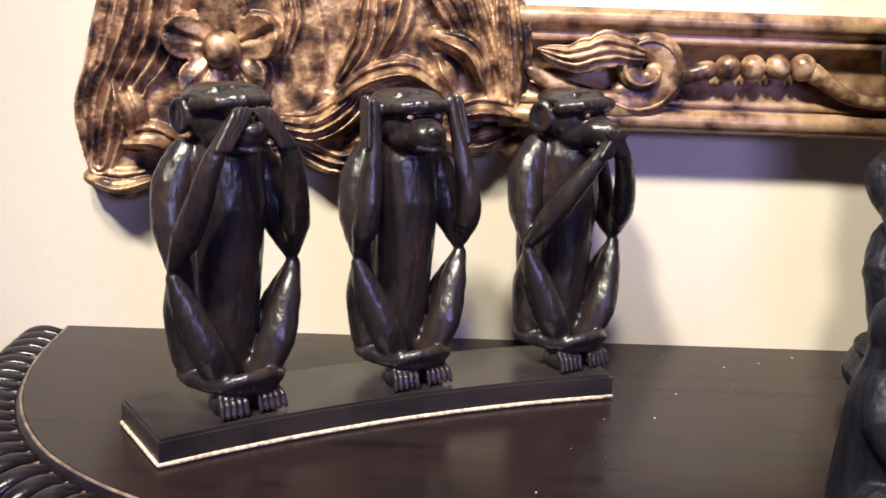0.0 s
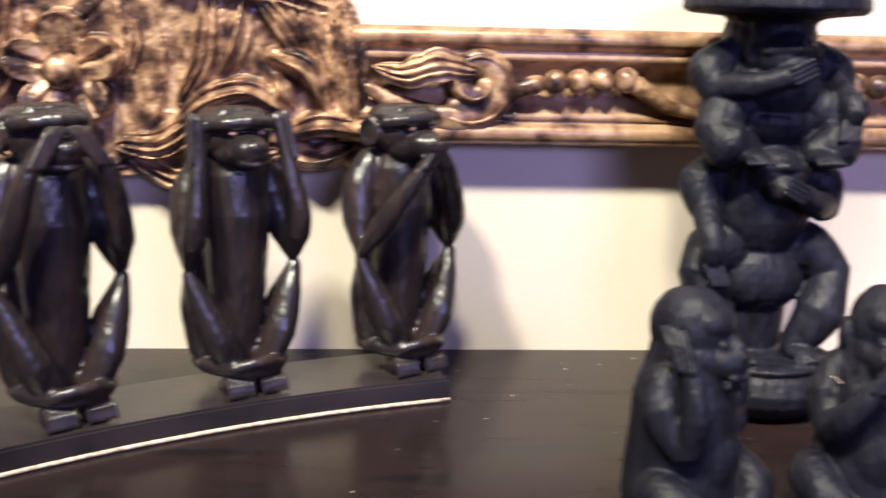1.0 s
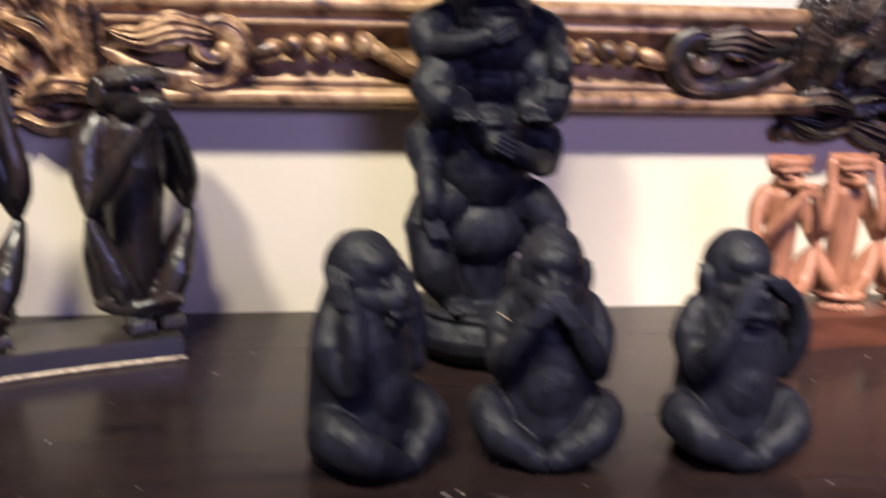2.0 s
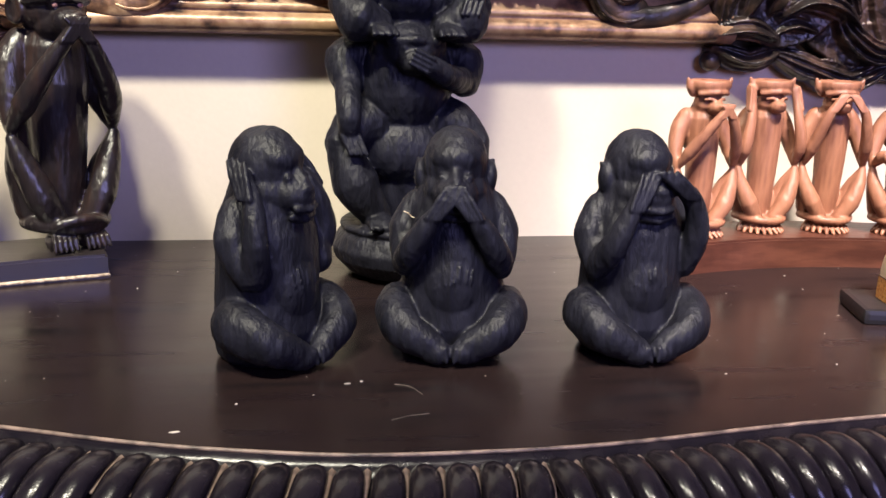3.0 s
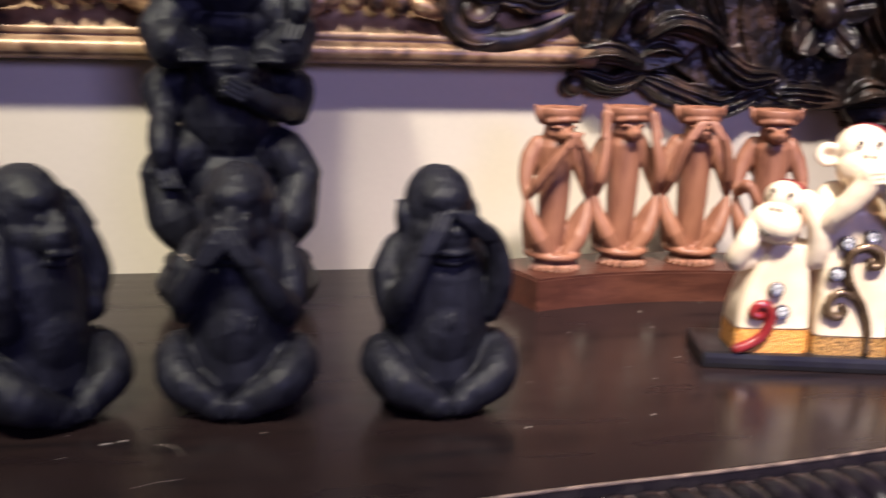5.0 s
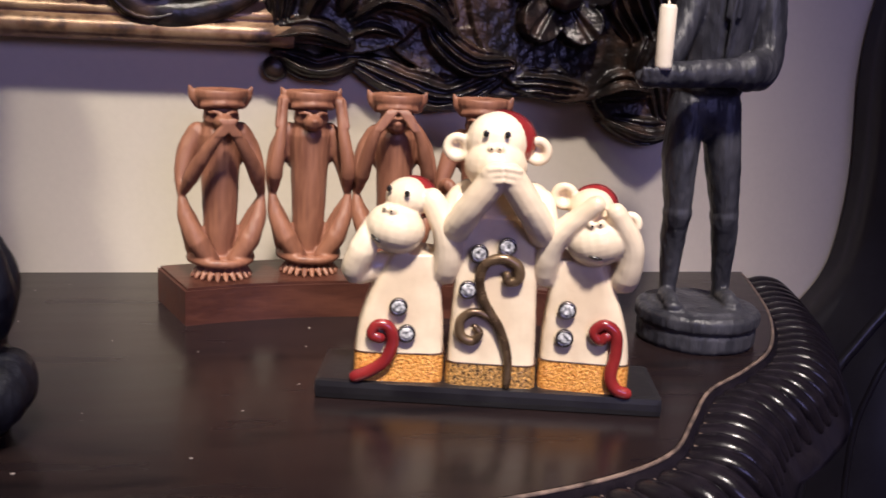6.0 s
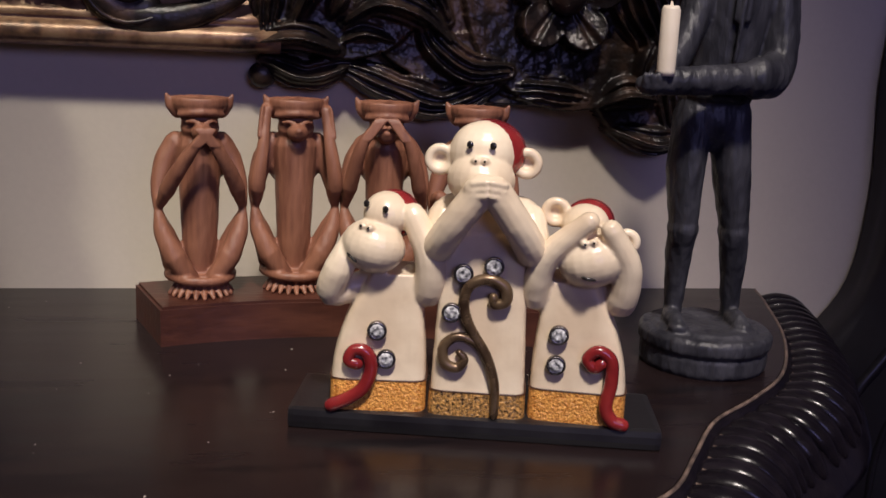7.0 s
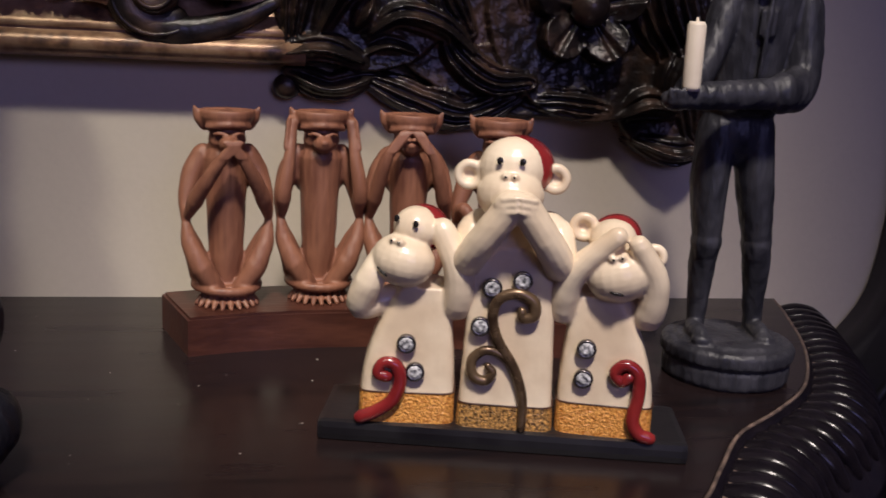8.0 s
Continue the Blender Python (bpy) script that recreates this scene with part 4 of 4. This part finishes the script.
    ob = sculpt("totem_statue", bm, SOOT, pose(0.391, 0.755, 0.80, 0, 0, 4), 0.0014, 2, (0.0008, 150, 2.5), fine)
    return tagged(ob, "tall matt black carving of stacked monkeys on round pot", "statue")


totem()


# ---- cream ceramic figurines ----
CER = pose(0.836, 0.566, 0.80, 0, 0, -13.2)


def ceramic_plinth():
    bm = bmesh.new()
    box(bm, (-0.107, -0.026, 0), (0.105, 0.036, 0.012), 0.004)
    return tagged(part("display_plinth", bm, PLINTH, at=CER, smooth=False), "low black rectangular plinth under ceramic monkeys", "plinth")


ceramic_plinth()
CER_MATS = [CREAM, YELLOW, DARKGOLD, RED, BRONZE, INK, SILVER, GEM, BROWNLINE]


def tower_body(bm, glaze, x0, x1, h, style):
    """A flattish slab with rounded edges whose outer side bows in to the neck."""
    n = 22
    rings, band_rings = [], []
    depth = 0.021
    for i in range(n + 1):
        s = i / n
        z = h * s
        if style == "middle":
            a, b = x0 + 0.004 * s, x1 - 0.004 * s
            if s > 0.86:
                q = (s - 0.86) / 0.14
                a, b = a + 0.012 * q * q, b - 0.012 * q * q
        else:
            bow = 0.021 * max(0, (s - 0.25) / 0.75) ** 1.7
            if style == "left":
                a, b = x0 + bow, x1 - 0.3 * bow
            else:
                a, b = x0 + 0.3 * bow, x1 - bow
        d = depth * (1 - 0.18 * s)
        c, w = (a + b) / 2, (b - a) / 2
        ring, outer = [], []
        for k in range(28):
            t = 2 * math.pi * k / 28
            ct, st = math.cos(t), math.sin(t)
            ring.append(bm.verts.new((c + w * math.copysign(abs(ct) ** 0.28, ct), d * math.copysign(abs(st) ** 0.28, st), z)))
            outer.append(((w + 0.0006) * math.copysign(abs(ct) ** 0.28, ct) + c, (d + 0.0006) * math.copysign(abs(st) ** 0.28, st), z))
        rings.append((z, ring))
        if z <= 0.0185:
            band_rings.append([glaze.verts.new(p) for p in outer])
    band = 2 if style == "middle" else 1
    for (za, a), (zb, b) in zip(rings, rings[1:]):
        for k in range(28):
            bm.faces.new((a[k], a[(k + 1) % 28], b[(k + 1) % 28], b[k]))
    bm.faces.new(rings[0][1][::-1])
    bm.faces.new(rings[-1][1])
    for a, b in zip(band_rings, band_rings[1:]):
        for k in range(28):
            glaze.faces.new((a[k], a[(k + 1) % 28], b[(k + 1) % 28], b[k])).material_index = band
    edge = [v.co.copy() for v in band_rings[-1]]
    tube(glaze, edge + [edge[0]], 0.0005, n=5, mat=8)


def gem(bm, x, z, y=-0.0215):
    m = Matrix.Translation((x, y, z)) @ Euler((radians(90), 0, 0)).to_matrix().to_4x4()
    bm2 = bmesh.new()
    lathe(bm2, [(0.0054, -0.002), (0.0056, 0.001), (0.0050, 0.0022), (0.0042, 0.0016)], 20, mat=6)
    lathe(bm2, [(0.0042, 0.0006), (0.0042, 0.0016), (0.0022, 0.0027), (0.0003, 0.0023)], 9, mat=7)
    bm2.transform(m)
    me = bpy.data.meshes.new("gem")
    bm2.to_mesh(me)
    bm2.free()
    bm.from_mesh(me)
    bpy.data.meshes.remove(me)


def swirl(bm, pts, radii, mat):
    p = smooth_path([(x, -0.0215 - 0.001, z) for x, z in pts], 5)
    tube(bm, p, taper(len(p), *radii), n=10, mat=mat)


def face(bm, glaze, c, r, tilt, eyes=True, cap=True, jaw=1.0, hair=0.0):
    """Round head with muzzle, nostrils, red-brown back of the head and ears."""
    h, g = bmesh.new(), bmesh.new()
    brow = 0.98 if jaw == 1.0 else 0.80
    up = 0.006 if jaw == 1.0 else 0.0095
    ball(h, (0, 0.002, up), (r * brow, r * 0.85, r * (0.92 if jaw == 1.0 else 0.74)), mat=0, seg=22, rings=14)
    if cap:
        ball(g, (hair, 0.0088 - hair, up + 0.0002 + 0.2 * hair), (r * 1.08 * brow, r * 0.82, r * (0.94 if jaw == 1.0 else 0.80)), mat=3, seg=22, rings=14)
    jc = Vector((0, -0.005 - 0.004 * (jaw - 1), -0.008 * jaw))
    jr = Vector((r * 0.96 * jaw, r * 0.85 * jaw, r * 0.78 * jaw))
    ball(h, jc, tuple(jr), mat=0, seg=22, rings=14)
    if jaw > 1:
        d = Vector((-0.20, -0.86, -0.48)).normalized()
        ball(g, (jc.x + jr.x * d.x, jc.y + jr.y * d.y, jc.z + jr.z * d.z), (0.0042, 0.0012, 0.0010), (0, 24, 0), mat=5, seg=12, rings=8)
    for s in (-1, 1):
        if eyes:
            ball(g, (s * 0.0062, -r * (0.80 if jaw == 1.0 else 0.74), 0.0105 if jaw == 1.0 else 0.0135), (0.0019, 0.0007, 0.0021), mat=5, seg=10, rings=6)
        ball(h, (s * 0.0024, -r * 0.96 * jaw + 0.001, 0.0022), (0.0026, 0.0026, 0.0024), mat=0, seg=10, rings=6)
        ball(g, (s * 0.0024, -r * 0.96 * jaw - 0.0012, 0.0020), (0.0008, 0.0008, 0.0008), mat=5, seg=8, rings=5)
    for piece, into in ((h, bm), (g, glaze)):
        piece.transform(Matrix.Translation(c) @ Euler([radians(a) for a in tilt]).to_matrix().to_4x4())
        me = bpy.data.meshes.new("face")
        piece.to_mesh(me)
        piece.free()
        into.from_mesh(me)
        bpy.data.meshes.remove(me)


def ear(bm, c, s, r=0.0075):
    ring = [(c[0] + r * math.cos(a), c[1] - 0.001, c[2] + r * math.sin(a)) for a in np.linspace(0, 2 * math.pi, 17)]
    tube(bm, ring, 0.0028, n=8)
    ball(bm, (c[0], c[1] + 0.002, c[2]), (r * 0.9, 0.002, r * 0.9), mat=0)


def arm(bm, pts, radii):
    p = smooth_path(pts, 5)
    tube(bm, p, taper(len(p), *radii), n=14)


def ceramic_middle():
    bm, glaze = bmesh.new(), bmesh.new()
    tower_body(bm, glaze, -0.0275, 0.0275, 0.104, "middle")
    face(bm, glaze, (-0.004, -0.009, 0.142), 0.0195, (-6, 0, -4), hair=0.0028)
    ear(bm, (-0.0275, -0.006, 0.1435), -1, 0.0062)
    ear(bm, (0.0200, -0.006, 0.1435), 1, 0.0062)
    for s in (-1, 1):
        ball(bm, (s * 0.018, 0.0, 0.108), (0.014, 0.014, 0.016))
        arm(bm, [(s * 0.024, -0.004, 0.112), (s * 0.027, -0.016, 0.096), (s * 0.018, -0.029, 0.111), (s * 0.004, -0.034, 0.131)], (0.009, 0.0092, 0.0088, 0.0088))
        for k in range(3):
            tube(bm, [(s * 0.0085, -0.0395, 0.1285 + 0.0036 * k), (s * 0.0015, -0.0425, 0.1300 + 0.0036 * k)], [0.0021, 0.0017], n=8)
    ball(bm, (-0.002, -0.0365, 0.1325), (0.0115, 0.0060, 0.0078))
    ball(bm, (0, -0.001, 0.110), (0.024, 0.016, 0.020))
    swirl(glaze, [(0.010, 0.002), (0.0095, 0.02), (0.004, 0.037), (-0.006, 0.053), (-0.010, 0.066), (-0.007, 0.077), (0.003, 0.081), (0.012, 0.077), (0.013, 0.069), (0.007, 0.067), (0.006, 0.071)], (0.0026, 0.0030, 0.0032, 0.0034, 0.0026), 4)
    swirl(glaze, [(0.004, 0.037), (-0.004, 0.045), (-0.013, 0.047), (-0.020, 0.041), (-0.019, 0.032), (-0.012, 0.029), (-0.008, 0.034), (-0.011, 0.038)], (0.0018, 0.0030, 0.0030, 0.0020), 4)
    for x, z in ((-0.011, 0.083), (0.0055, 0.088), (-0.0165, 0.0605)):
        gem(glaze, x, z)
    ob = sculpt("ceramic_figurine", bm, CER_MATS, CER @ pose(0, 0, 0.012), 0.0009, 2, (0.0002, 160, 1.0), None, glaze)
    return tagged(ob, "tall cream ceramic monkey covering mouth, bronze swirl and stones", "figurine", "cream ceramic monkeys")


def ceramic_left():
    bm, glaze = bmesh.new(), bmesh.new()
    tower_body(bm, glaze, -0.027, 0.027, 0.079, "left")
    face(bm, glaze, (-0.001, -0.010, 0.1025), 0.0170, (-8, 8, -30), jaw=1.13, hair=0.001)
    arm(bm, [(-0.010, -0.004, 0.070), (-0.028, -0.010, 0.066), (-0.024, -0.016, 0.081), (-0.017, -0.012, 0.097)], (0.008, 0.0085, 0.0085, 0.0065))
    arm(bm, [(0.018, -0.002, 0.074), (0.026, -0.012, 0.069), (0.026, -0.018, 0.091), (0.016, -0.014, 0.112)], (0.0085, 0.0095, 0.0088, 0.0072))
    swirl(glaze, [(-0.026, 0.003), (-0.017, 0.007), (-0.008, 0.014), (-0.004, 0.026), (-0.007, 0.035), (-0.014, 0.036), (-0.017, 0.030), (-0.012, 0.028)], (0.0040, 0.0042, 0.0040, 0.0034, 0.0036), 3)
    gem(glaze, -0.0015, 0.0475)
    gem(glaze, 0.004, 0.031)
    ob = sculpt("ceramic_figurine", bm, CER_MATS, CER @ pose(-0.0575, 0.0, 0.012, 0, 0, 4), 0.0009, 2, (0.0002, 160, 1.0), None, glaze)
    return tagged(ob, "cream ceramic monkey covering ears with red tail and stones", "figurine", "cream ceramic monkeys")


def ceramic_right():
    bm, glaze = bmesh.new(), bmesh.new()
    tower_body(bm, glaze, -0.027, 0.027, 0.080, "right")
    face(bm, glaze, (0.000, -0.010, 0.1020), 0.0170, (-4, -14, 2), eyes=False, jaw=1.15, hair=0.0018)
    ear(bm, (-0.019, -0.004, 0.117), -1, 0.006)
    ear(bm, (0.021, -0.004, 0.103), 1, 0.005)
    arm(bm, [(-0.018, -0.002, 0.076), (-0.027, -0.012, 0.070), (-0.022, -0.022, 0.095), (-0.001, -0.025, 0.1165)], (0.0085, 0.0085, 0.0072, 0.0058))
    arm(bm, [(0.014, -0.002, 0.076), (0.020, -0.012, 0.070), (0.022, -0.020, 0.092), (0.011, -0.025, 0.1125)], (0.0085, 0.0088, 0.0075, 0.006))
    swirl(glaze, [(0.026, 0.002), (0.020, 0.004), (0.016, 0.012), (0.018, 0.026), (0.017, 0.039), (0.010, 0.044), (0.004, 0.039), (0.008, 0.034), (0.012, 0.037)], (0.0040, 0.0042, 0.0038, 0.0034, 0.0036), 3)
    gem(glaze, -0.0125, 0.051)
    gem(glaze, -0.013, 0.0335)
    ob = sculpt("ceramic_figurine", bm, CER_MATS, CER @ pose(0.0575, 0.0, 0.012, 0, 0, -4), 0.0009, 2, (0.0002, 160, 1.0), None, glaze)
    return tagged(ob, "cream ceramic monkey covering eyes with red tail and stones", "figurine", "cream ceramic monkeys")


ceramic_middle()
ceramic_left()
ceramic_right()


# ---- standing statue with a candle ----
def candle_statue():
    bm = bmesh.new()
    lathe(bm, [(0.043, 0.0), (0.0445, 0.003), (0.0445, 0.0125), (0.0425, 0.0140), (0.0440, 0.0150), (0.0465, 0.0175), (0.0465, 0.0245), (0.044, 0.0275), (0.038, 0.0280), (0.036, 0.0300)], 48)
    foot_block, bm = bm, bmesh.new()
    # trousered legs with a seam under the knee, bare feet
    for hip, thigh, knee, calf, ankle, foot in (
        ((-0.027, 0.0, 0.176), (-0.0310, -0.004, 0.140), (-0.0290, -0.006, 0.102), (-0.0280, 0.0, 0.080), (-0.0260, 0.006, 0.042), (-0.031, -0.010)),
        ((0.010, 0.0, 0.176), (0.0155, -0.002, 0.140), (0.0245, -0.002, 0.100), (0.0290, 0.002, 0.078), (0.0340, 0.008, 0.042), (0.035, -0.006)),
    ):
        p = smooth_path([hip, thigh, knee, calf, ankle, (ankle[0], ankle[1], 0.030)], 5)
        tube(bm, p, taper(len(p), 0.0190, 0.0185, 0.0140, 0.0132, 0.0090, 0.0090), n=20)
        tube(bm, [(knee[0], knee[1], knee[2] - 0.002), (knee[0], knee[1], knee[2] - 0.005)], 0.0148, n=20)
        ball(bm, (foot[0], foot[1], 0.0335), (0.0095, 0.0200, 0.0070))
        ball(bm, (foot[0], foot[1] - 0.016, 0.0315), (0.0105, 0.0080, 0.0045))
    # hips, belt and the shirted trunk
    ball(bm, (-0.009, 0.002, 0.174), (0.034, 0.024, 0.020))
    tube(bm, [(-0.008, 0.002, 0.180), (-0.003, 0.002, 0.208), (0.004, 0.003, 0.245), (0.008, 0.004, 0.272), (0.008, 0.004, 0.286)], [0.030, 0.031, 0.036, 0.038, 0.026], n=24, flat=0.74)
    lathe(bm, [(0.0335, 0.186), (0.0365, 0.189), (0.0365, 0.195), (0.033, 0.199)], 32, (-0.007, 0.002, 0), squash=0.76)
    box(bm, (-0.008, -0.0270, 0.238), (0.008, -0.0235, 0.256), 0.001)
    tube(bm, [(-0.004, -0.0245, 0.205), (-0.002, -0.0275, 0.235), (0.002, -0.026, 0.270)], 0.0022, n=8)
    tube(bm, smooth_path([(-0.018, -0.020, 0.284), (-0.004, -0.028, 0.268), (0.010, -0.026, 0.276), (0.026, -0.014, 0.288)], 4), 0.0030, n=8)
    # one full sleeve bent across to the candle, the other arm reaching beside it
    p = smooth_path([(0.034, 0.004, 0.276), (0.0440, 0.0, 0.256), (0.0460, -0.004, 0.228), (0.0400, -0.016, 0.207), (0.014, -0.038, 0.203)], 5)
    tube(bm, p, taper(len(p), 0.0150, 0.0190, 0.0195, 0.0165, 0.0120), n=20)
    tube(bm, [(0.017, -0.037, 0.2035), (0.012, -0.039, 0.2030)], 0.0138, n=18)
    p = smooth_path([(0.014, -0.038, 0.203), (-0.036, -0.048, 0.201), (-0.080, -0.054, 0.199)], 5)
    tube(bm, p, taper(len(p), 0.0105, 0.0095, 0.0085), n=16)
    p = smooth_path([(-0.020, 0.002, 0.274), (-0.036, -0.006, 0.248), (-0.054, -0.022, 0.218), (-0.084, -0.046, 0.200)], 5)
    tube(bm, p, taper(len(p), 0.0140, 0.0150, 0.0120, 0.0085), n=18)
    ball(bm, (-0.090, -0.054, 0.197), (0.0150, 0.0110, 0.0070))
    for k in range(4):
        tube(bm, [(-0.080 - 0.006 * k, -0.062, 0.196), (-0.082 - 0.006 * k, -0.064, 0.203)], 0.0026, n=8)
    tube(bm, [(0.008, 0, 0.282), (0.008, -0.002, 0.302)], 0.0125, n=20)
    ball(bm, (0.008, -0.004, 0.326), (0.020, 0.023, 0.027))
    bm.transform(Matrix.Translation((-0.005, 0, 0)) @ Matrix.Diagonal((0.70, 0.86, 1.0, 1)))
    me = bpy.data.meshes.new("figure")
    bm.to_mesh(me)
    bm.free()
    bm = foot_block
    bm.from_mesh(me)
    bpy.data.meshes.remove(me)
    ob = sculpt("standing_statue", bm, SLATE, pose(1.024, 0.668, 0.80, 0, 0, -6), 0.0013, 2, (0.0006, 220, 2.0))
    tagged(ob, "grey-blue carved standing figure on round base holding candle", "statue")
    bm = bmesh.new()
    lathe(bm, [(0.0055, 0.0), (0.0058, 0.003), (0.0058, 0.040), (0.0046, 0.0425), (0.0012, 0.0415), (0.0007, 0.045)], 20)
    tagged(part("candle", bm, WAX, at=pose(0.957, 0.622, 1.003)), "slim ivory candle held by the standing figure", "candle")


candle_statue()


# ---- flat dark slab against the wall beside the table, outline fitted to the camera's view ----
def dark_board():
    bm = bmesh.new()
    left = smooth_path([(1.24, 0, 0.0), (1.20, 0, 0.3), (1.17, 0, 0.6), (1.185, 0, 0.70), (1.216, 0, 0.75), (1.258, 0, 0.81), (1.270, 0, 0.90), (1.264, 0, 1.0), (1.272, 0, 1.07), (1.30, 0, 1.14), (1.34, 0, 1.18)], 5)
    out = [(p.x, p.z) for p in left]
    out += [(2 * 1.42 - x, z) for x, z in out[::-1]]
    slab(bm, out, 0.815, 0.864)
    bm.transform(Matrix(((1, 0, 0, 0), (0, 0, 1, 0), (0, 1, 0, 0), (0, 0, 0, 1))))
    t = part("dark_silhouette", bm, DARKSLAB)
    for k, r in ((0.06, 0.006), (0.11, 0.004)):
        bm = bmesh.new()
        tube(bm, [(p.x + k, 0.8155, p.z) for p in left[8:-6]], r, n=8)
        part("ridge", bm, DARKSLAB, t)
    return tagged(t, "tall flat black shape against wall, outline fitted to the view", "board")


dark_board()


# ---- dust and crumbs on the tabletop ----
def dust():
    rng = random.Random(4)
    bm = bmesh.new()
    for i in range(110):
        x, y = rng.uniform(-0.25, 1.0), rng.uniform(0.40, 0.86)
        if ((x - TX) / (TA - 0.05)) ** 2 + ((y - TY) / (TB - 0.03)) ** 2 > 1:
            continue
        r = rng.choice((0.0003, 0.0003, 0.0004, 0.0004, 0.0005, 0.0008))
        ball(bm, (x, y, TOP + r * 0.3), (r * rng.uniform(0.8, 2.2), r, r * 0.6), (0, 0, rng.uniform(0, 180)), seg=6, rings=4)
    for x, y, a, b in ((0.225, 0.419, 0.0042, 0.0016), (0.333, 0.484, 0.0014, 0.0010), (0.324, 0.481, 0.0030, 0.0005), (0.572, 0.475, 0.0013, 0.0009), (0.257, 0.455, 0.0012, 0.0008), (0.657, 0.485, 0.0010, 0.0009), (0.198, 0.751, 0.0010, 0.0010)):
        ball(bm, (x, y, TOP + 0.0003), (a * 0.8, b * 0.75, 0.0005), (0, 0, 8), seg=10, rings=6)
    tube(bm, smooth_path([(0.353, 0.477, TOP + 0.0004), (0.362, 0.472, TOP + 0.0006), (0.368, 0.459, TOP + 0.0004)], 4), 0.00009, n=5)
    tube(bm, [(0.345, 0.423, TOP + 0.0004), (0.356, 0.428, TOP + 0.0005), (0.368, 0.430, TOP + 0.0004)], 0.00006, n=5)
    ob = part("dust_specks", bm, DUST)
    tagged(ob, "pale dust specks scattered over the dark tabletop", "dust", kind="stuff")


dust()


def thread():
    bm = bmesh.new()
    tube(bm, smooth_path([(0.3650, 0.5378, 0.8975), (0.3678, 0.5372, 0.8962), (0.3700, 0.5370, 0.8940), (0.3728, 0.5370, 0.8930)], 4), 0.00035, n=6)
    tagged(part("thread", bm, RAWEDGE), "tiny pale thread clinging to the black monkey", "thread")


thread()


# ---- carved lobes of the table's rim ----
def gadroons():
    """Fat carved lobes that sweep outwards from the middle of the front, with pale dirt in their grooves."""
    meshes = []
    for lean in (1, -1):
        bm = bmesh.new()
        p = smooth_path([(0.0125, -lean * 0.001, 0.0020), (0.024, 0.0, 0.0040), (0.037, lean * 0.001, 0.0018), (0.049, lean * 0.0035, -0.0070), (0.057, lean * 0.0075, -0.0190)], 3)
        tube(bm, p, taper(len(p), 0.0078, 0.0089, 0.0091, 0.0088, 0.0064), n=12, flat=0.75, up=(0, 0, 1))
        p = smooth_path([(0.0085, 0.0093, 0.0030), (0.014, 0.0093, 0.0030), (0.026, 0.0093, 0.0025), (0.040, 0.0094 + lean * 0.0016, -0.0020)], 2)
        tube(bm, p, taper(len(p), 0.0027, 0.0020, 0.0011), n=5, mat=1)
        me = bpy.data.meshes.new("gadroon")
        bmesh.ops.recalc_face_normals(bm, faces=bm.faces)
        bm.to_mesh(me)
        bm.free()
        me.materials.append(RIM)
        me.materials.append(LIP)
        for f in me.polygons:
            f.use_smooth = True
        meshes.append(me)
    inv = TABLE_THING.matrix_world.inverted()
    for x, y, a in rim_walk(0.0186):
        ob = new("gadroon", meshes[0] if x > 0.42 else meshes[1])
        ob.parent = TABLE_THING
        ob.matrix_basis = inv @ pose(x - 0.004 * math.cos(a), y - 0.004 * math.sin(a), 0.7888, 0, 0, math.degrees(a))


gadroons()
